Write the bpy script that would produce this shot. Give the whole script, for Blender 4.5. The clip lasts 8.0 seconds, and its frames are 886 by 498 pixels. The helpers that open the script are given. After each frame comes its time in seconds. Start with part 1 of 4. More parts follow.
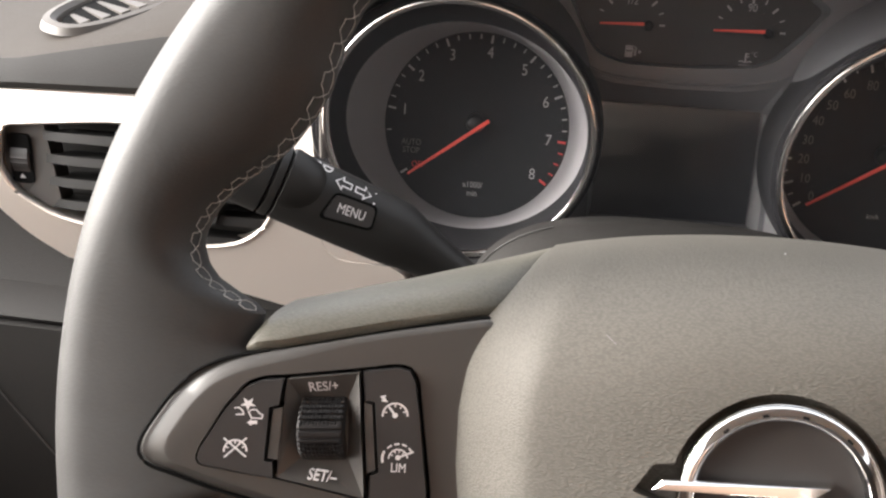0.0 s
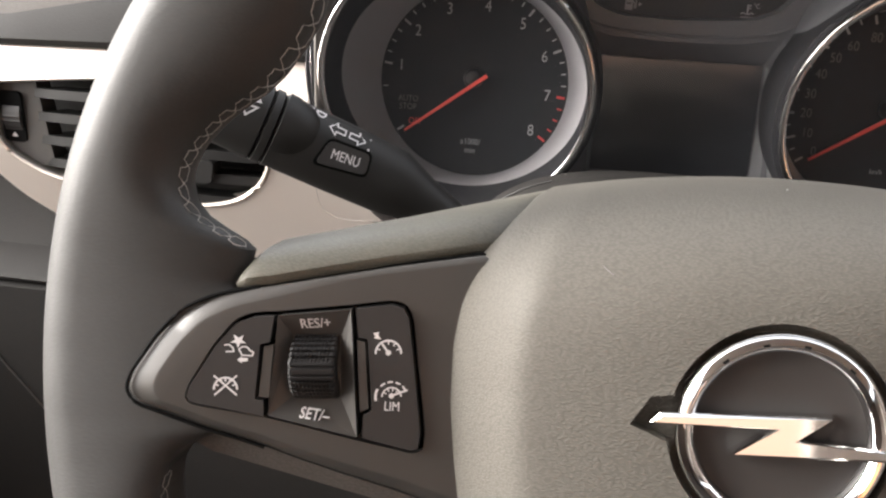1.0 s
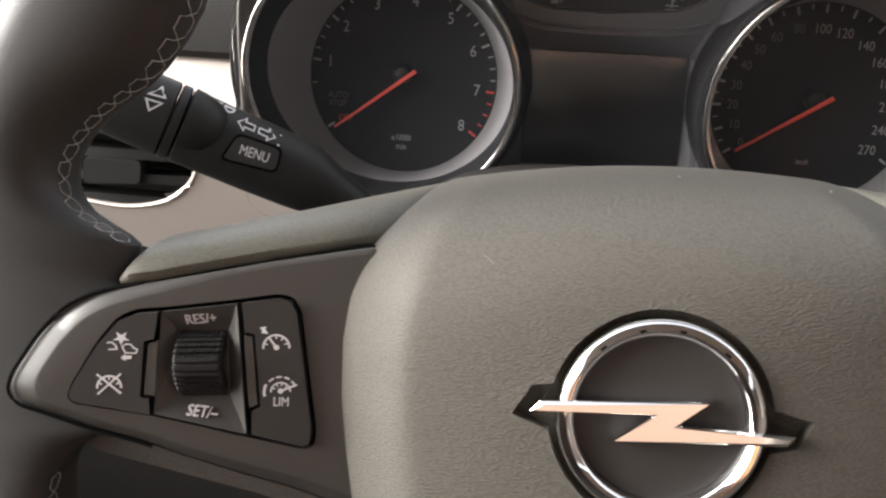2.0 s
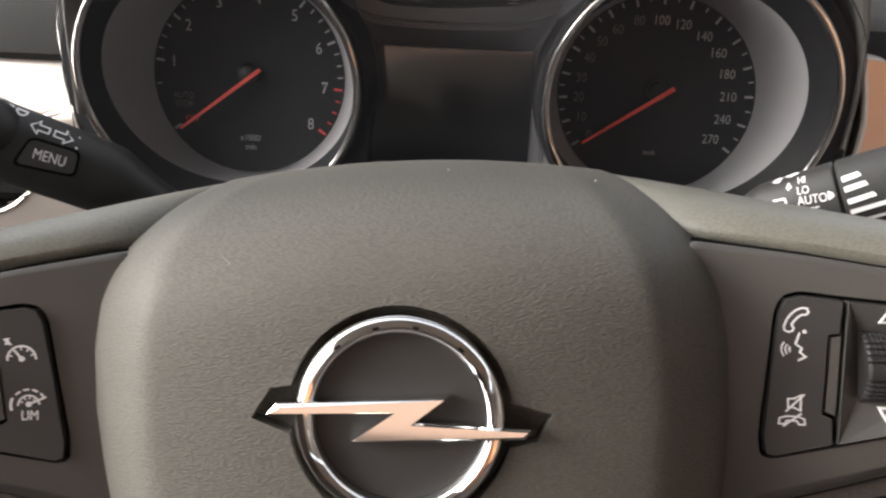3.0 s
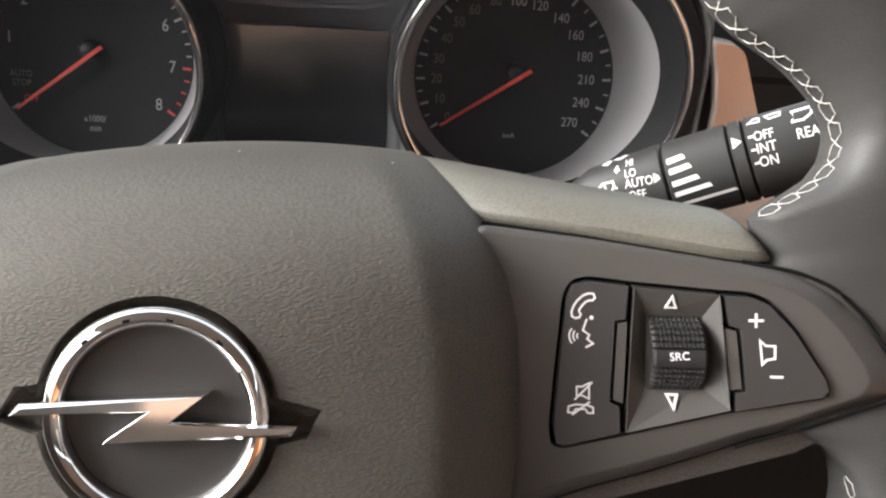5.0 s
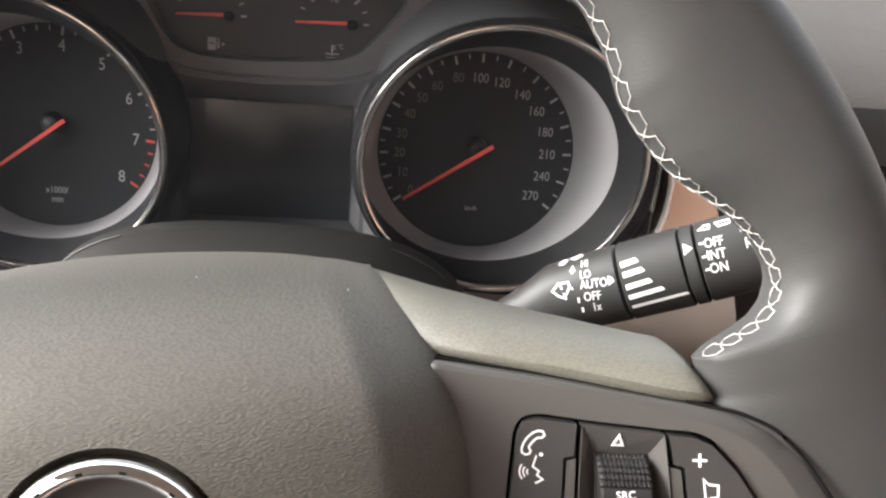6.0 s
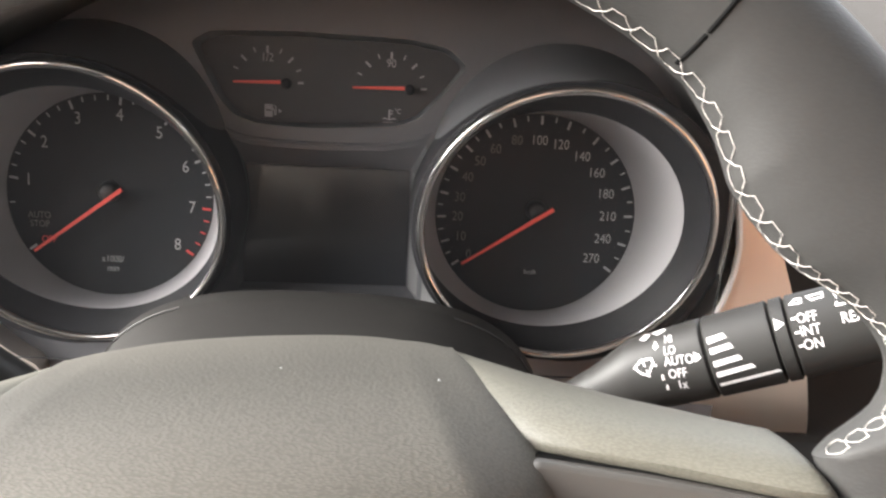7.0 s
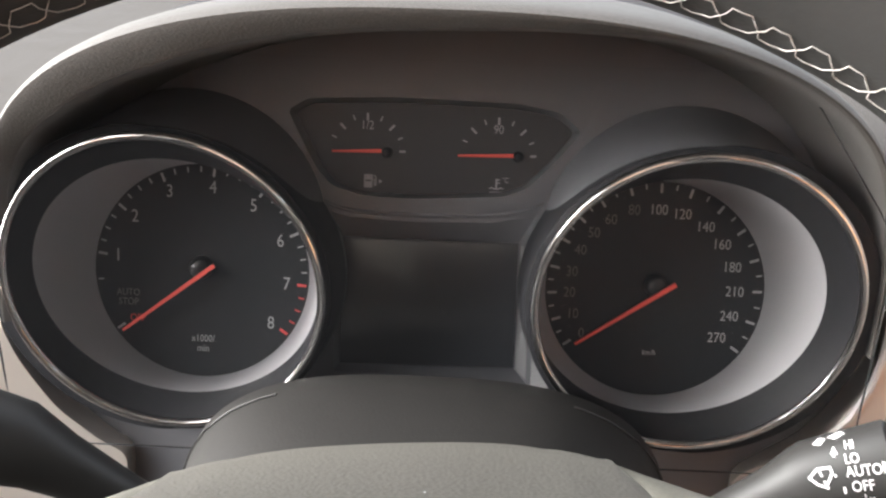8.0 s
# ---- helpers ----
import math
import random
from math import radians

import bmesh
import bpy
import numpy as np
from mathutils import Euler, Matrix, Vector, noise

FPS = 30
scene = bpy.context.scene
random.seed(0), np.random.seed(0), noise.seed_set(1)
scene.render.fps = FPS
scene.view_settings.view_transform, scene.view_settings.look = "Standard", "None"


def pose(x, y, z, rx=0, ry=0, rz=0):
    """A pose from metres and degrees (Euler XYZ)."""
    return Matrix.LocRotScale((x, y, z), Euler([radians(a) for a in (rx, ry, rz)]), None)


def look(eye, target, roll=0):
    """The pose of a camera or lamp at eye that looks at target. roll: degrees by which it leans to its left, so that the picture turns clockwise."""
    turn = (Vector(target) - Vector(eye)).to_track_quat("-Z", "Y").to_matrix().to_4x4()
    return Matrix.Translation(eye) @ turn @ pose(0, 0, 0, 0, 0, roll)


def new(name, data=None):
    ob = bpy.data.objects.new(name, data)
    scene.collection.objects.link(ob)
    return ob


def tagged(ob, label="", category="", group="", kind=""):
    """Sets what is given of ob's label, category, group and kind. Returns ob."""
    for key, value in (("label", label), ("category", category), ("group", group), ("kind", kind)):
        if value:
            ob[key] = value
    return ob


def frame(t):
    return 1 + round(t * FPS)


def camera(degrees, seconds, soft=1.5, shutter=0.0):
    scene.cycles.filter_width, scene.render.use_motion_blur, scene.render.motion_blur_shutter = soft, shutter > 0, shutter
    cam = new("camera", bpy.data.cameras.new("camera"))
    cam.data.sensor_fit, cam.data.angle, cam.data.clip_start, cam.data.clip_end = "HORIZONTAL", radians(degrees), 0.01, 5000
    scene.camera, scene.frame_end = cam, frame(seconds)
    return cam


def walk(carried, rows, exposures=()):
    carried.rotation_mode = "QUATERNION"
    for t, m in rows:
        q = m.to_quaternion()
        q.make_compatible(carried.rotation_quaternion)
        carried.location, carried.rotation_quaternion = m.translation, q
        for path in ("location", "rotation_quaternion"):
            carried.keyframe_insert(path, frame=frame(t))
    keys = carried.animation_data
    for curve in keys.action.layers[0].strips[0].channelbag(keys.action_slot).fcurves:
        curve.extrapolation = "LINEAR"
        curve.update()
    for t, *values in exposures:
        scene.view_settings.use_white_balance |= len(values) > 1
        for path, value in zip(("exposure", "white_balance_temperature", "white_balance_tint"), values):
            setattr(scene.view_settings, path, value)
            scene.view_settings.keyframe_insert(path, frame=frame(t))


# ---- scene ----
cam = camera(51.01, 8.0, soft=2.3, shutter=0.2)
PATH = [
    (0, (-0.04885, -0.19234, 1.05026), (-0.1901, 0.7068, 0.6361), 2.10),
    (0.5, (-0.04819, -0.19231, 1.04240), (-0.1887, 0.7015, 0.6166), 2.10),
    (1, (-0.04694, -0.19182, 1.03901), (-0.1867, 0.6974, 0.6034), 1.97),
    (1.2, (-0.04529, -0.19185, 1.03875), (-0.1831, 0.6968, 0.6015), 1.98),
    (2.3, (-0.01738, -0.18514, 1.03608), (-0.1102, 0.7119, 0.6039), 1.79),
    (2.5, (-0.00933, -0.18334, 1.03597), (-0.0894, 0.7152, 0.6044), 1.81),
    (3, (0.01251, -0.17973, 1.03557), (-0.0307, 0.7207, 0.6027), 1.86),
    (3.5, (0.02918, -0.17599, 1.03278), (0.0230, 0.7252, 0.5995), 2.29),
    (4, (0.03819, -0.17375, 1.03049), (0.0597, 0.7247, 0.5920), 2.86),
    (4.2, (0.04288, -0.17377, 1.02821), (0.0598, 0.7263, 0.5929), 2.58),
    (5.3, (0.04092, -0.16723, 1.03946), (0.0999, 0.7264, 0.5946), 4.60),
    (5.5, (0.04147, -0.16551, 1.04623), (0.1076, 0.7308, 0.6078), 4.89),
    (6, (0.04328, -0.16283, 1.05654), (0.1197, 0.7407, 0.6348), 5.01),
    (6.5, (0.04002, -0.16031, 1.05990), (0.1100, 0.7510, 0.6543), 4.55),
    (7, (0.02887, -0.15027, 1.06033), (0.0731, 0.7740, 0.6811), 3.51),
    (7.5, (0.01427, -0.13855, 1.06141), (0.0249, 0.7989, 0.7134), 2.46),
    (8, (0.00911, -0.11926, 1.05523), (-0.0160, 0.8273, 0.7337), 1.82),
]
walk(cam, [(t, look(eye, target, roll)) for t, eye, target, roll in PATH], exposures=[(0, 3.0, 6550, 11), (1.2, 2.9, 6550, 11), (2.5, 2.5, 6450, 10), (4.2, 2.5, 6400, 9), (5.5, 2.9, 6300, 9), (7.1, 3.35, 6450, 9), (8, 3.2, 6300, 9)])

# ---- world and light ----
world = bpy.data.worlds.new("world")
scene.world = world
world.use_nodes = True
wn = world.node_tree.nodes
sky = wn.new("ShaderNodeTexSky")
sky.sky_type = "NISHITA"
sky.sun_disc = False
sky.sun_elevation = radians(22)
sky.sun_rotation = radians(-96)
sky.air_density, sky.dust_density = 1.0, 6.0
pale = wn.new("ShaderNodeHueSaturation")
pale.inputs["Saturation"].default_value = 0.2
wn["Background"].inputs["Strength"].default_value = 0.15
world.node_tree.links.new(sky.outputs["Color"], pale.inputs["Color"])
world.node_tree.links.new(pale.outputs["Color"], wn["Background"].inputs["Color"])
sun = new("sun", bpy.data.lights.new("sun", "SUN"))
sun.data.energy, sun.data.angle, sun.data.color = 0.06, radians(40), (1.0, 0.95, 0.88)
sun.matrix_world = look((-1.95, -0.1, 1.75), (0.05, 0.1, 0.95))


# ---- materials ----
def material(name, colour, rough, metal=0.0, grain=0.0, size=0.001, blotch=0.0, kind="noise", spec=0.5):
    m = bpy.data.materials.new(name)
    m.use_nodes = True
    nt = m.node_tree
    b = nt.nodes["Principled BSDF"]
    b.inputs["Base Color"].default_value = (*colour, 1)
    b.inputs["Roughness"].default_value = rough
    b.inputs["Metallic"].default_value = metal
    b.inputs["Specular IOR Level"].default_value = spec
    co = nt.nodes.new("ShaderNodeTexCoord")
    if grain:
        bump = nt.nodes.new("ShaderNodeBump")
        bump.inputs["Strength"].default_value = grain
        bump.inputs["Distance"].default_value = size * 0.25
        if kind == "pebble":
            warp = nt.nodes.new("ShaderNodeTexNoise")
            warp.inputs["Scale"].default_value = 0.6 / size
            mix = nt.nodes.new("ShaderNodeMix")
            mix.data_type = "VECTOR"
            mix.inputs["Factor"].default_value = size * 0.35
            tex = nt.nodes.new("ShaderNodeTexVoronoi")
            tex.feature = "SMOOTH_F1"
            tex.inputs["Scale"].default_value = 1.0
            tex.inputs["Smoothness"].default_value = 0.25
            stretch = nt.nodes.new("ShaderNodeMapping")
            stretch.inputs["Scale"].default_value = (0.5 / size, 1.2 / size, 1.0 / size)
            nt.links.new(co.outputs["Object"], warp.inputs["Vector"])
            nt.links.new(co.outputs["Object"], mix.inputs["A"])
            nt.links.new(warp.outputs["Color"], mix.inputs["B"])
            nt.links.new(mix.outputs["Result"], stretch.inputs["Vector"])
            nt.links.new(stretch.outputs["Vector"], tex.inputs["Vector"])
            ramp = nt.nodes.new("ShaderNodeMapRange")
            ramp.inputs["From Min"].default_value, ramp.inputs["From Max"].default_value = 0.15, 0.75
            ramp.inputs["To Min"].default_value, ramp.inputs["To Max"].default_value = 1.0, 0.0
            nt.links.new(tex.outputs["Distance"], ramp.inputs["Value"])
            nt.links.new(ramp.outputs["Result"], bump.inputs["Height"])
        else:
            tex = nt.nodes.new("ShaderNodeTexNoise")
            tex.inputs["Scale"].default_value = 1.0 / size
            tex.inputs["Detail"].default_value = 3
            nt.links.new(co.outputs["Object"], tex.inputs["Vector"])
            nt.links.new(tex.outputs["Fac"], bump.inputs["Height"])
        nt.links.new(bump.outputs["Normal"], b.inputs["Normal"])
    if blotch:
        n1 = nt.nodes.new("ShaderNodeTexNoise")
        n1.inputs["Scale"].default_value = 35
        n1.inputs["Detail"].default_value = 5
        n1.inputs["Roughness"].default_value = 0.65
        nt.links.new(co.outputs["Object"], n1.inputs["Vector"])
        hue = nt.nodes.new("ShaderNodeMix")
        hue.data_type = "RGBA"
        hue.inputs["A"].default_value = (*[c * (1 - blotch) for c in colour], 1)
        hue.inputs["B"].default_value = (*[c * (1 + blotch) for c in colour], 1)
        nt.links.new(n1.outputs["Fac"], hue.inputs["Factor"])
        if grain and kind == "pebble":
            # darkens the grooves: crease shade painted into the base colour
            groove_shade = nt.nodes.new("ShaderNodeMix")
            groove_shade.data_type, groove_shade.blend_type = "RGBA", "MULTIPLY"
            groove_shade.inputs["Factor"].default_value = min(0.45 * grain, 0.25)
            nt.links.new(hue.outputs["Result"], groove_shade.inputs["A"])
            nt.links.new(ramp.outputs["Result"], groove_shade.inputs["B"])
            nt.links.new(groove_shade.outputs["Result"], b.inputs["Base Color"])
        else:
            nt.links.new(hue.outputs["Result"], b.inputs["Base Color"])
        mr = nt.nodes.new("ShaderNodeMapRange")
        mr.inputs["To Min"].default_value = max(rough - 0.08, 0.02)
        mr.inputs["To Max"].default_value = min(rough + 0.08, 1)
        nt.links.new(n1.outputs["Fac"], mr.inputs["Value"])
        nt.links.new(mr.outputs["Result"], b.inputs["Roughness"])
    return m


M_RIM = material("smooth_leather", (0.039, 0.0382, 0.037), 0.50, grain=0.12, size=0.0007, blotch=0.14, kind="pebble", spec=0.24)
M_HUB = material("grained_plastic", (0.087, 0.081, 0.070), 0.62, grain=0.6, size=0.0005, blotch=0.12, kind="pebble", spec=0.2)
M_PAD = material("grained_pad", (0.114, 0.108, 0.088), 0.48, grain=0.5, size=0.00048, blotch=0.14, kind="pebble", spec=0.4)
M_BEZEL = material("satin_plastic", (0.047, 0.0435, 0.040), 0.40, grain=0.06, size=0.0004, blotch=0.08, spec=0.5)
M_BUTTON = material("button_rubber", (0.023, 0.0215, 0.021), 0.48, grain=0.08, size=0.0004, blotch=0.10)
M_ROLLER = material("roller_rubber", (0.010, 0.009, 0.009), 0.6, spec=0.3)
M_GAP = material("gap_black", (0.006, 0.006, 0.006), 0.9, spec=0.05)
M_CHROME = material("chrome", (0.80, 0.79, 0.78), 0.06, metal=1.0)
M_PRINT = material("white_print", (0.62, 0.60, 0.60), 0.6)
M_DIALPRINT = material("dial_print", (0.30, 0.30, 0.31), 0.6)
# darker copy of dial_print; on the speedo numerals it carries tube shade
M_DIMPRINT = material("dim_print", (0.12, 0.115, 0.11), 0.6)
M_REDPRINT = material("red_print", (0.55, 0.05, 0.05), 0.6)
M_THREAD = material("thread", (0.45, 0.43, 0.40), 0.7, grain=0.3, size=0.0003)
M_DIAL = material("dial_face", (0.0135, 0.0150, 0.0175), 0.6, blotch=0.10, spec=0.25)
M_CONE = material("grey_funnel", (0.245, 0.236, 0.245), 0.5, blotch=0.04)
M_COLLAR = material("collar_black", (0.014, 0.014, 0.0155), 0.42, grain=0.03, size=0.0004, blotch=0.1, spec=0.12)
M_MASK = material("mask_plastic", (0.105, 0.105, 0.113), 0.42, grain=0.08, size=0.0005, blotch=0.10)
# lighter than dial_face: veiling haze over the small gauges is in the colour
M_GAUGE = material("gauge_face", (0.030, 0.031, 0.034), 0.55, blotch=0.10)
M_SCREEN = material("screen_glass", (0.026, 0.028, 0.033), 0.4)
M_EDGE = material("sky_white_edge", (0.80, 0.77, 0.74), 0.3, blotch=0.03)
M_NEEDLE = material("red_needle", (0.75, 0.09, 0.07), 0.45)
M_CAP = material("needle_cap", (0.014, 0.014, 0.015), 0.45)
M_TRIM = material("champagne_trim", (0.82, 0.74, 0.67), 0.34, metal=0.82, grain=0.03, size=0.0005)
M_DASH = material("dash_grain", (0.075, 0.068, 0.062), 0.62, grain=0.5, size=0.0005, blotch=0.12, kind="pebble", spec=0.25)
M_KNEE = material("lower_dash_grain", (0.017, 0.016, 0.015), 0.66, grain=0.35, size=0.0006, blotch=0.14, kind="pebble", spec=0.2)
M_GRILLE = material("grille_plastic", (0.075, 0.066, 0.058), 0.55, grain=0.05, size=0.0005, blotch=0.08)
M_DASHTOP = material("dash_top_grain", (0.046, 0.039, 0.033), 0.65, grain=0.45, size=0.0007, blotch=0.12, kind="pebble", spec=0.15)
M_HOODINSIDE = material("hood_inside", (0.12, 0.113, 0.108), 0.62, grain=0.35, size=0.0006, blotch=0.1, kind="pebble", spec=0.25)
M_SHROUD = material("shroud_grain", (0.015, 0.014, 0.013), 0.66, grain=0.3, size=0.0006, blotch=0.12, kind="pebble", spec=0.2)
M_STALK = material("stalk_plastic", (0.020, 0.019, 0.018), 0.50, grain=0.06, size=0.0004, blotch=0.10, spec=0.3)
M_VENT = material("vent_plastic", (0.070, 0.066, 0.062), 0.45, grain=0.06, size=0.0004, blotch=0.1)
M_SEAT = material("beige_lining", (0.27, 0.225, 0.19), 0.8, grain=0.2, size=0.002, blotch=0.1)
M_SATIN = material("satin_grey", (0.20, 0.198, 0.205), 0.4, grain=0.05, size=0.0004, blotch=0.08)
M_SLAT = material("slat_plastic", (0.014, 0.0135, 0.013), 0.68, grain=0.06, size=0.0004, blotch=0.1, spec=0.2)
M_LINER = material("headliner_cloth", (0.45, 0.42, 0.39), 0.9, grain=0.2, size=0.002, blotch=0.08)
M_FLOOR = material("floor_carpet", (0.09, 0.08, 0.072), 0.9, grain=0.3, size=0.003, blotch=0.2)
M_DOOR = material("door_lining", (0.10, 0.08, 0.07), 0.7, grain=0.2, size=0.002, blotch=0.1)
M_GROUND = material("pale_floor", (0.22, 0.21, 0.20), 0.55, grain=0.05, size=0.02, blotch=0.06)
M_OUTSIDE = material("tan_plaster", (0.78, 0.52, 0.38), 0.8, grain=0.1, size=0.02, blotch=0.1)
M_WARM = material("tan_lining", (0.72, 0.35, 0.17), 0.7, grain=0.2, size=0.002, blotch=0.1)


def clear_lens(name, least, most, rough, index, tint=(0.72, 0.73, 0.78)):
    """Clear plastic with a faint pale film that stands in for haze."""
    m = bpy.data.materials.new(name)
    m.use_nodes = True
    nt = m.node_tree
    nt.nodes.remove(nt.nodes["Principled BSDF"])
    clear, gloss, haze = nt.nodes.new("ShaderNodeBsdfTransparent"), nt.nodes.new("ShaderNodeBsdfGlossy"), nt.nodes.new("ShaderNodeBsdfDiffuse")
    gloss.inputs["Roughness"].default_value = rough
    haze.inputs["Color"].default_value = (*tint, 1)
    fres = nt.nodes.new("ShaderNodeFresnel")
    fres.inputs["IOR"].default_value = index
    noise, spread = nt.nodes.new("ShaderNodeTexNoise"), nt.nodes.new("ShaderNodeMapRange")
    noise.inputs["Scale"].default_value = 40
    spread.inputs["To Min"].default_value, spread.inputs["To Max"].default_value = least, most
    film, sheen = nt.nodes.new("ShaderNodeMixShader"), nt.nodes.new("ShaderNodeMixShader")
    nt.links.new(noise.outputs["Fac"], spread.inputs["Value"])
    nt.links.new(spread.outputs["Result"], film.inputs["Fac"])
    nt.links.new(clear.outputs["BSDF"], film.inputs[1])
    nt.links.new(haze.outputs["BSDF"], film.inputs[2])
    nt.links.new(fres.outputs["Fac"], sheen.inputs["Fac"])
    nt.links.new(film.outputs["Shader"], sheen.inputs[1])
    nt.links.new(gloss.outputs["BSDF"], sheen.inputs[2])
    nt.links.new(sheen.outputs["Shader"], nt.nodes["Material Output"].inputs["Surface"])
    return m


M_LENS = clear_lens("clear_lens", 0.001, 0.003, 0.10, 1.75)
M_COVER = clear_lens("cover_plastic", 0.0025, 0.005, 0.25, 1.15)

# ---- mesh helpers ----
MM = 0.001


def part(name, bm, mat, parent=None, label="", smooth=True, bevel=0.0, segs=2):
    """Links a bmesh (millimetres) as one mesh object."""
    if bevel:
        edges = [e for e in bm.edges if len(e.link_faces) == 2 and e.calc_face_angle(0) > 0.5]
        bmesh.ops.bevel(bm, geom=edges, offset=bevel, segments=segs, affect="EDGES", profile=0.6, clamp_overlap=True)
    bmesh.ops.recalc_face_normals(bm, faces=bm.faces)
    me = bpy.data.meshes.new(name)
    bm.to_mesh(me)
    bm.free()
    me.transform(Matrix.Scale(MM, 4))
    if smooth:
        me.polygons.foreach_set("use_smooth", [True] * len(me.polygons))
        me.set_sharp_from_angle(angle=radians(38))
    me.materials.append(mat)
    ob = new(name, me)
    if parent is not None:
        ob.parent = parent
    if label:
        ob["label"] = label
    return ob


def empty(name, m, label, category, group="", kind=""):
    ob = new(name)
    ob.matrix_world = m
    ob.empty_display_size = 0.02
    return tagged(ob, label, category, group, kind)


def prism(outline, top, depth, bm=None):
    """A plate with the 2D outline; top(x, y) gives its front height; depth goes back."""
    bm = bm or bmesh.new()
    f = top if callable(top) else (lambda x, y: top)
    a = [bm.verts.new((x, y, f(x, y))) for x, y in outline]
    b = [bm.verts.new((x, y, f(x, y) - depth)) for x, y in outline]
    n = len(a)
    bm.faces.new(a)
    bm.faces.new(b[::-1])
    for i in range(n):
        bm.faces.new((a[i], b[i], b[(i + 1) % n], a[(i + 1) % n]))
    return bm


def rounded(outline, r, seg=4):
    """The outline with its corners rounded by r (one radius, or one a corner)."""
    out, n = [], len(outline)
    for i in range(n):
        p, q, s = (Vector(outline[k % n]) for k in (i - 1, i, i + 1))
        rr = r[i] if isinstance(r, (list, tuple)) else r
        d1, d2 = (p - q), (s - q)
        k = min(rr, d1.length * 0.45, d2.length * 0.45)
        if k < 0.02:
            out.append(tuple(q))
            continue
        a, c = q + d1.normalized() * k, q + d2.normalized() * k
        for j in range(seg + 1):
            t = j / seg
            out.append(tuple(a * (1 - t) ** 2 + q * (2 * t * (1 - t)) + c * t * t))
    return out


def grown(outline, d):
    """The outline moved outwards by d."""
    n, out = len(outline), []
    area = sum(outline[i - 1][0] * outline[i][1] - outline[i][0] * outline[i - 1][1] for i in range(n))
    for i in range(n):
        p, q, r = (Vector(outline[k % n]) for k in (i - 1, i, i + 1))
        a, c = (q - p).normalized(), (r - q).normalized()
        t = (a + c).normalized()
        nrm = Vector((t.y, -t.x)) * (1 if area > 0 else -1)
        out.append(tuple(q + nrm * d))
    return out


def rect(x0, y0, x1, y1):
    return [(x0, y0), (x1, y0), (x1, y1), (x0, y1)]


def grid(rows, closed=False, wrap=False, bm=None):
    """A skin over rows of points."""
    bm = bm or bmesh.new()
    vs = [[bm.verts.new(p) for p in row] for row in rows]
    n = len(rows)
    for i in range(n if wrap else n - 1):
        a, b = vs[i], vs[(i + 1) % n]
        for j in range(len(a) if closed else len(a) - 1):
            k = (j + 1) % len(a)
            bm.faces.new((a[j], a[k], b[k], b[j]))
    return bm


def cap(bm):
    bmesh.ops.holes_fill(bm, edges=[e for e in bm.edges if e.is_boundary], sides=0)
    return bm


def stroke(points, width, top, depth=0.15, closed=False, bm=None):
    """A flat printed line along 2D points."""
    bm = bm or bmesh.new()
    f = top if callable(top) else (lambda x, y: top)
    pts = [Vector(p) for p in points]
    n = len(pts)
    left, right = [], []
    for i, p in enumerate(pts):
        a = pts[i - 1] if (i or closed) else p
        b = pts[(i + 1) % n] if (i < n - 1 or closed) else p
        d1, d2 = (p - a), (b - p)
        d = (d1.normalized() if d1.length else d2.normalized()) + (d2.normalized() if d2.length else d1.normalized())
        d = d.normalized() if d.length > 1e-6 else d1.normalized()
        nrm = Vector((-d.y, d.x))
        ref = d1 if d1.length else d2
        c = max(abs(nrm.dot(Vector((-ref.y, ref.x)).normalized())), 0.45)
        left.append(p + nrm * width / 2 / c)
        right.append(p - nrm * width / 2 / c)
    rows = [(bm.verts.new((l.x, l.y, f(l.x, l.y))), bm.verts.new((r.x, r.y, f(r.x, r.y))),
             bm.verts.new((r.x, r.y, f(r.x, r.y) - depth)), bm.verts.new((l.x, l.y, f(l.x, l.y) - depth))) for l, r in zip(left, right)]
    for i in range(n if closed else n - 1):
        a, b = rows[i], rows[(i + 1) % n]
        for j in range(4):
            k = (j + 1) % 4
            bm.faces.new((a[j], a[k], b[k], b[j]))
    if not closed:
        bm.faces.new(rows[0])
        bm.faces.new(rows[-1][::-1])
    return bm


def arc(cx, cy, r, a0, a1, n=12):
    return [(cx + r * math.cos(radians(a0 + (a1 - a0) * i / n)), cy + r * math.sin(radians(a0 + (a1 - a0) * i / n))) for i in range(n + 1)]


def polar(c, r, a):
    return (c[0] + r * math.cos(radians(a)), c[1] + r * math.sin(radians(a)))


def lathe(profile, n=64):
    """Rows of (radius, z) turned about z."""
    return grid([[(r * math.cos(2 * math.pi * i / n), r * math.sin(2 * math.pi * i / n), z) for r, z in profile] for i in range(n)], wrap=True)


def tube(points, r, bm=None, n=6):
    """A round thread along 3D points."""
    bm = bm or bmesh.new()
    pts = [Vector(p) for p in points]
    rings = []
    for i, p in enumerate(pts):
        d = (pts[min(i + 1, len(pts) - 1)] - pts[max(i - 1, 0)]).normalized()
        u = d.orthogonal().normalized()
        v = d.cross(u)
        rings.append([p + (u * math.cos(2 * math.pi * k / n) + v * math.sin(2 * math.pi * k / n)) * r for k in range(n)])
    return cap(grid(rings, closed=True, bm=bm))


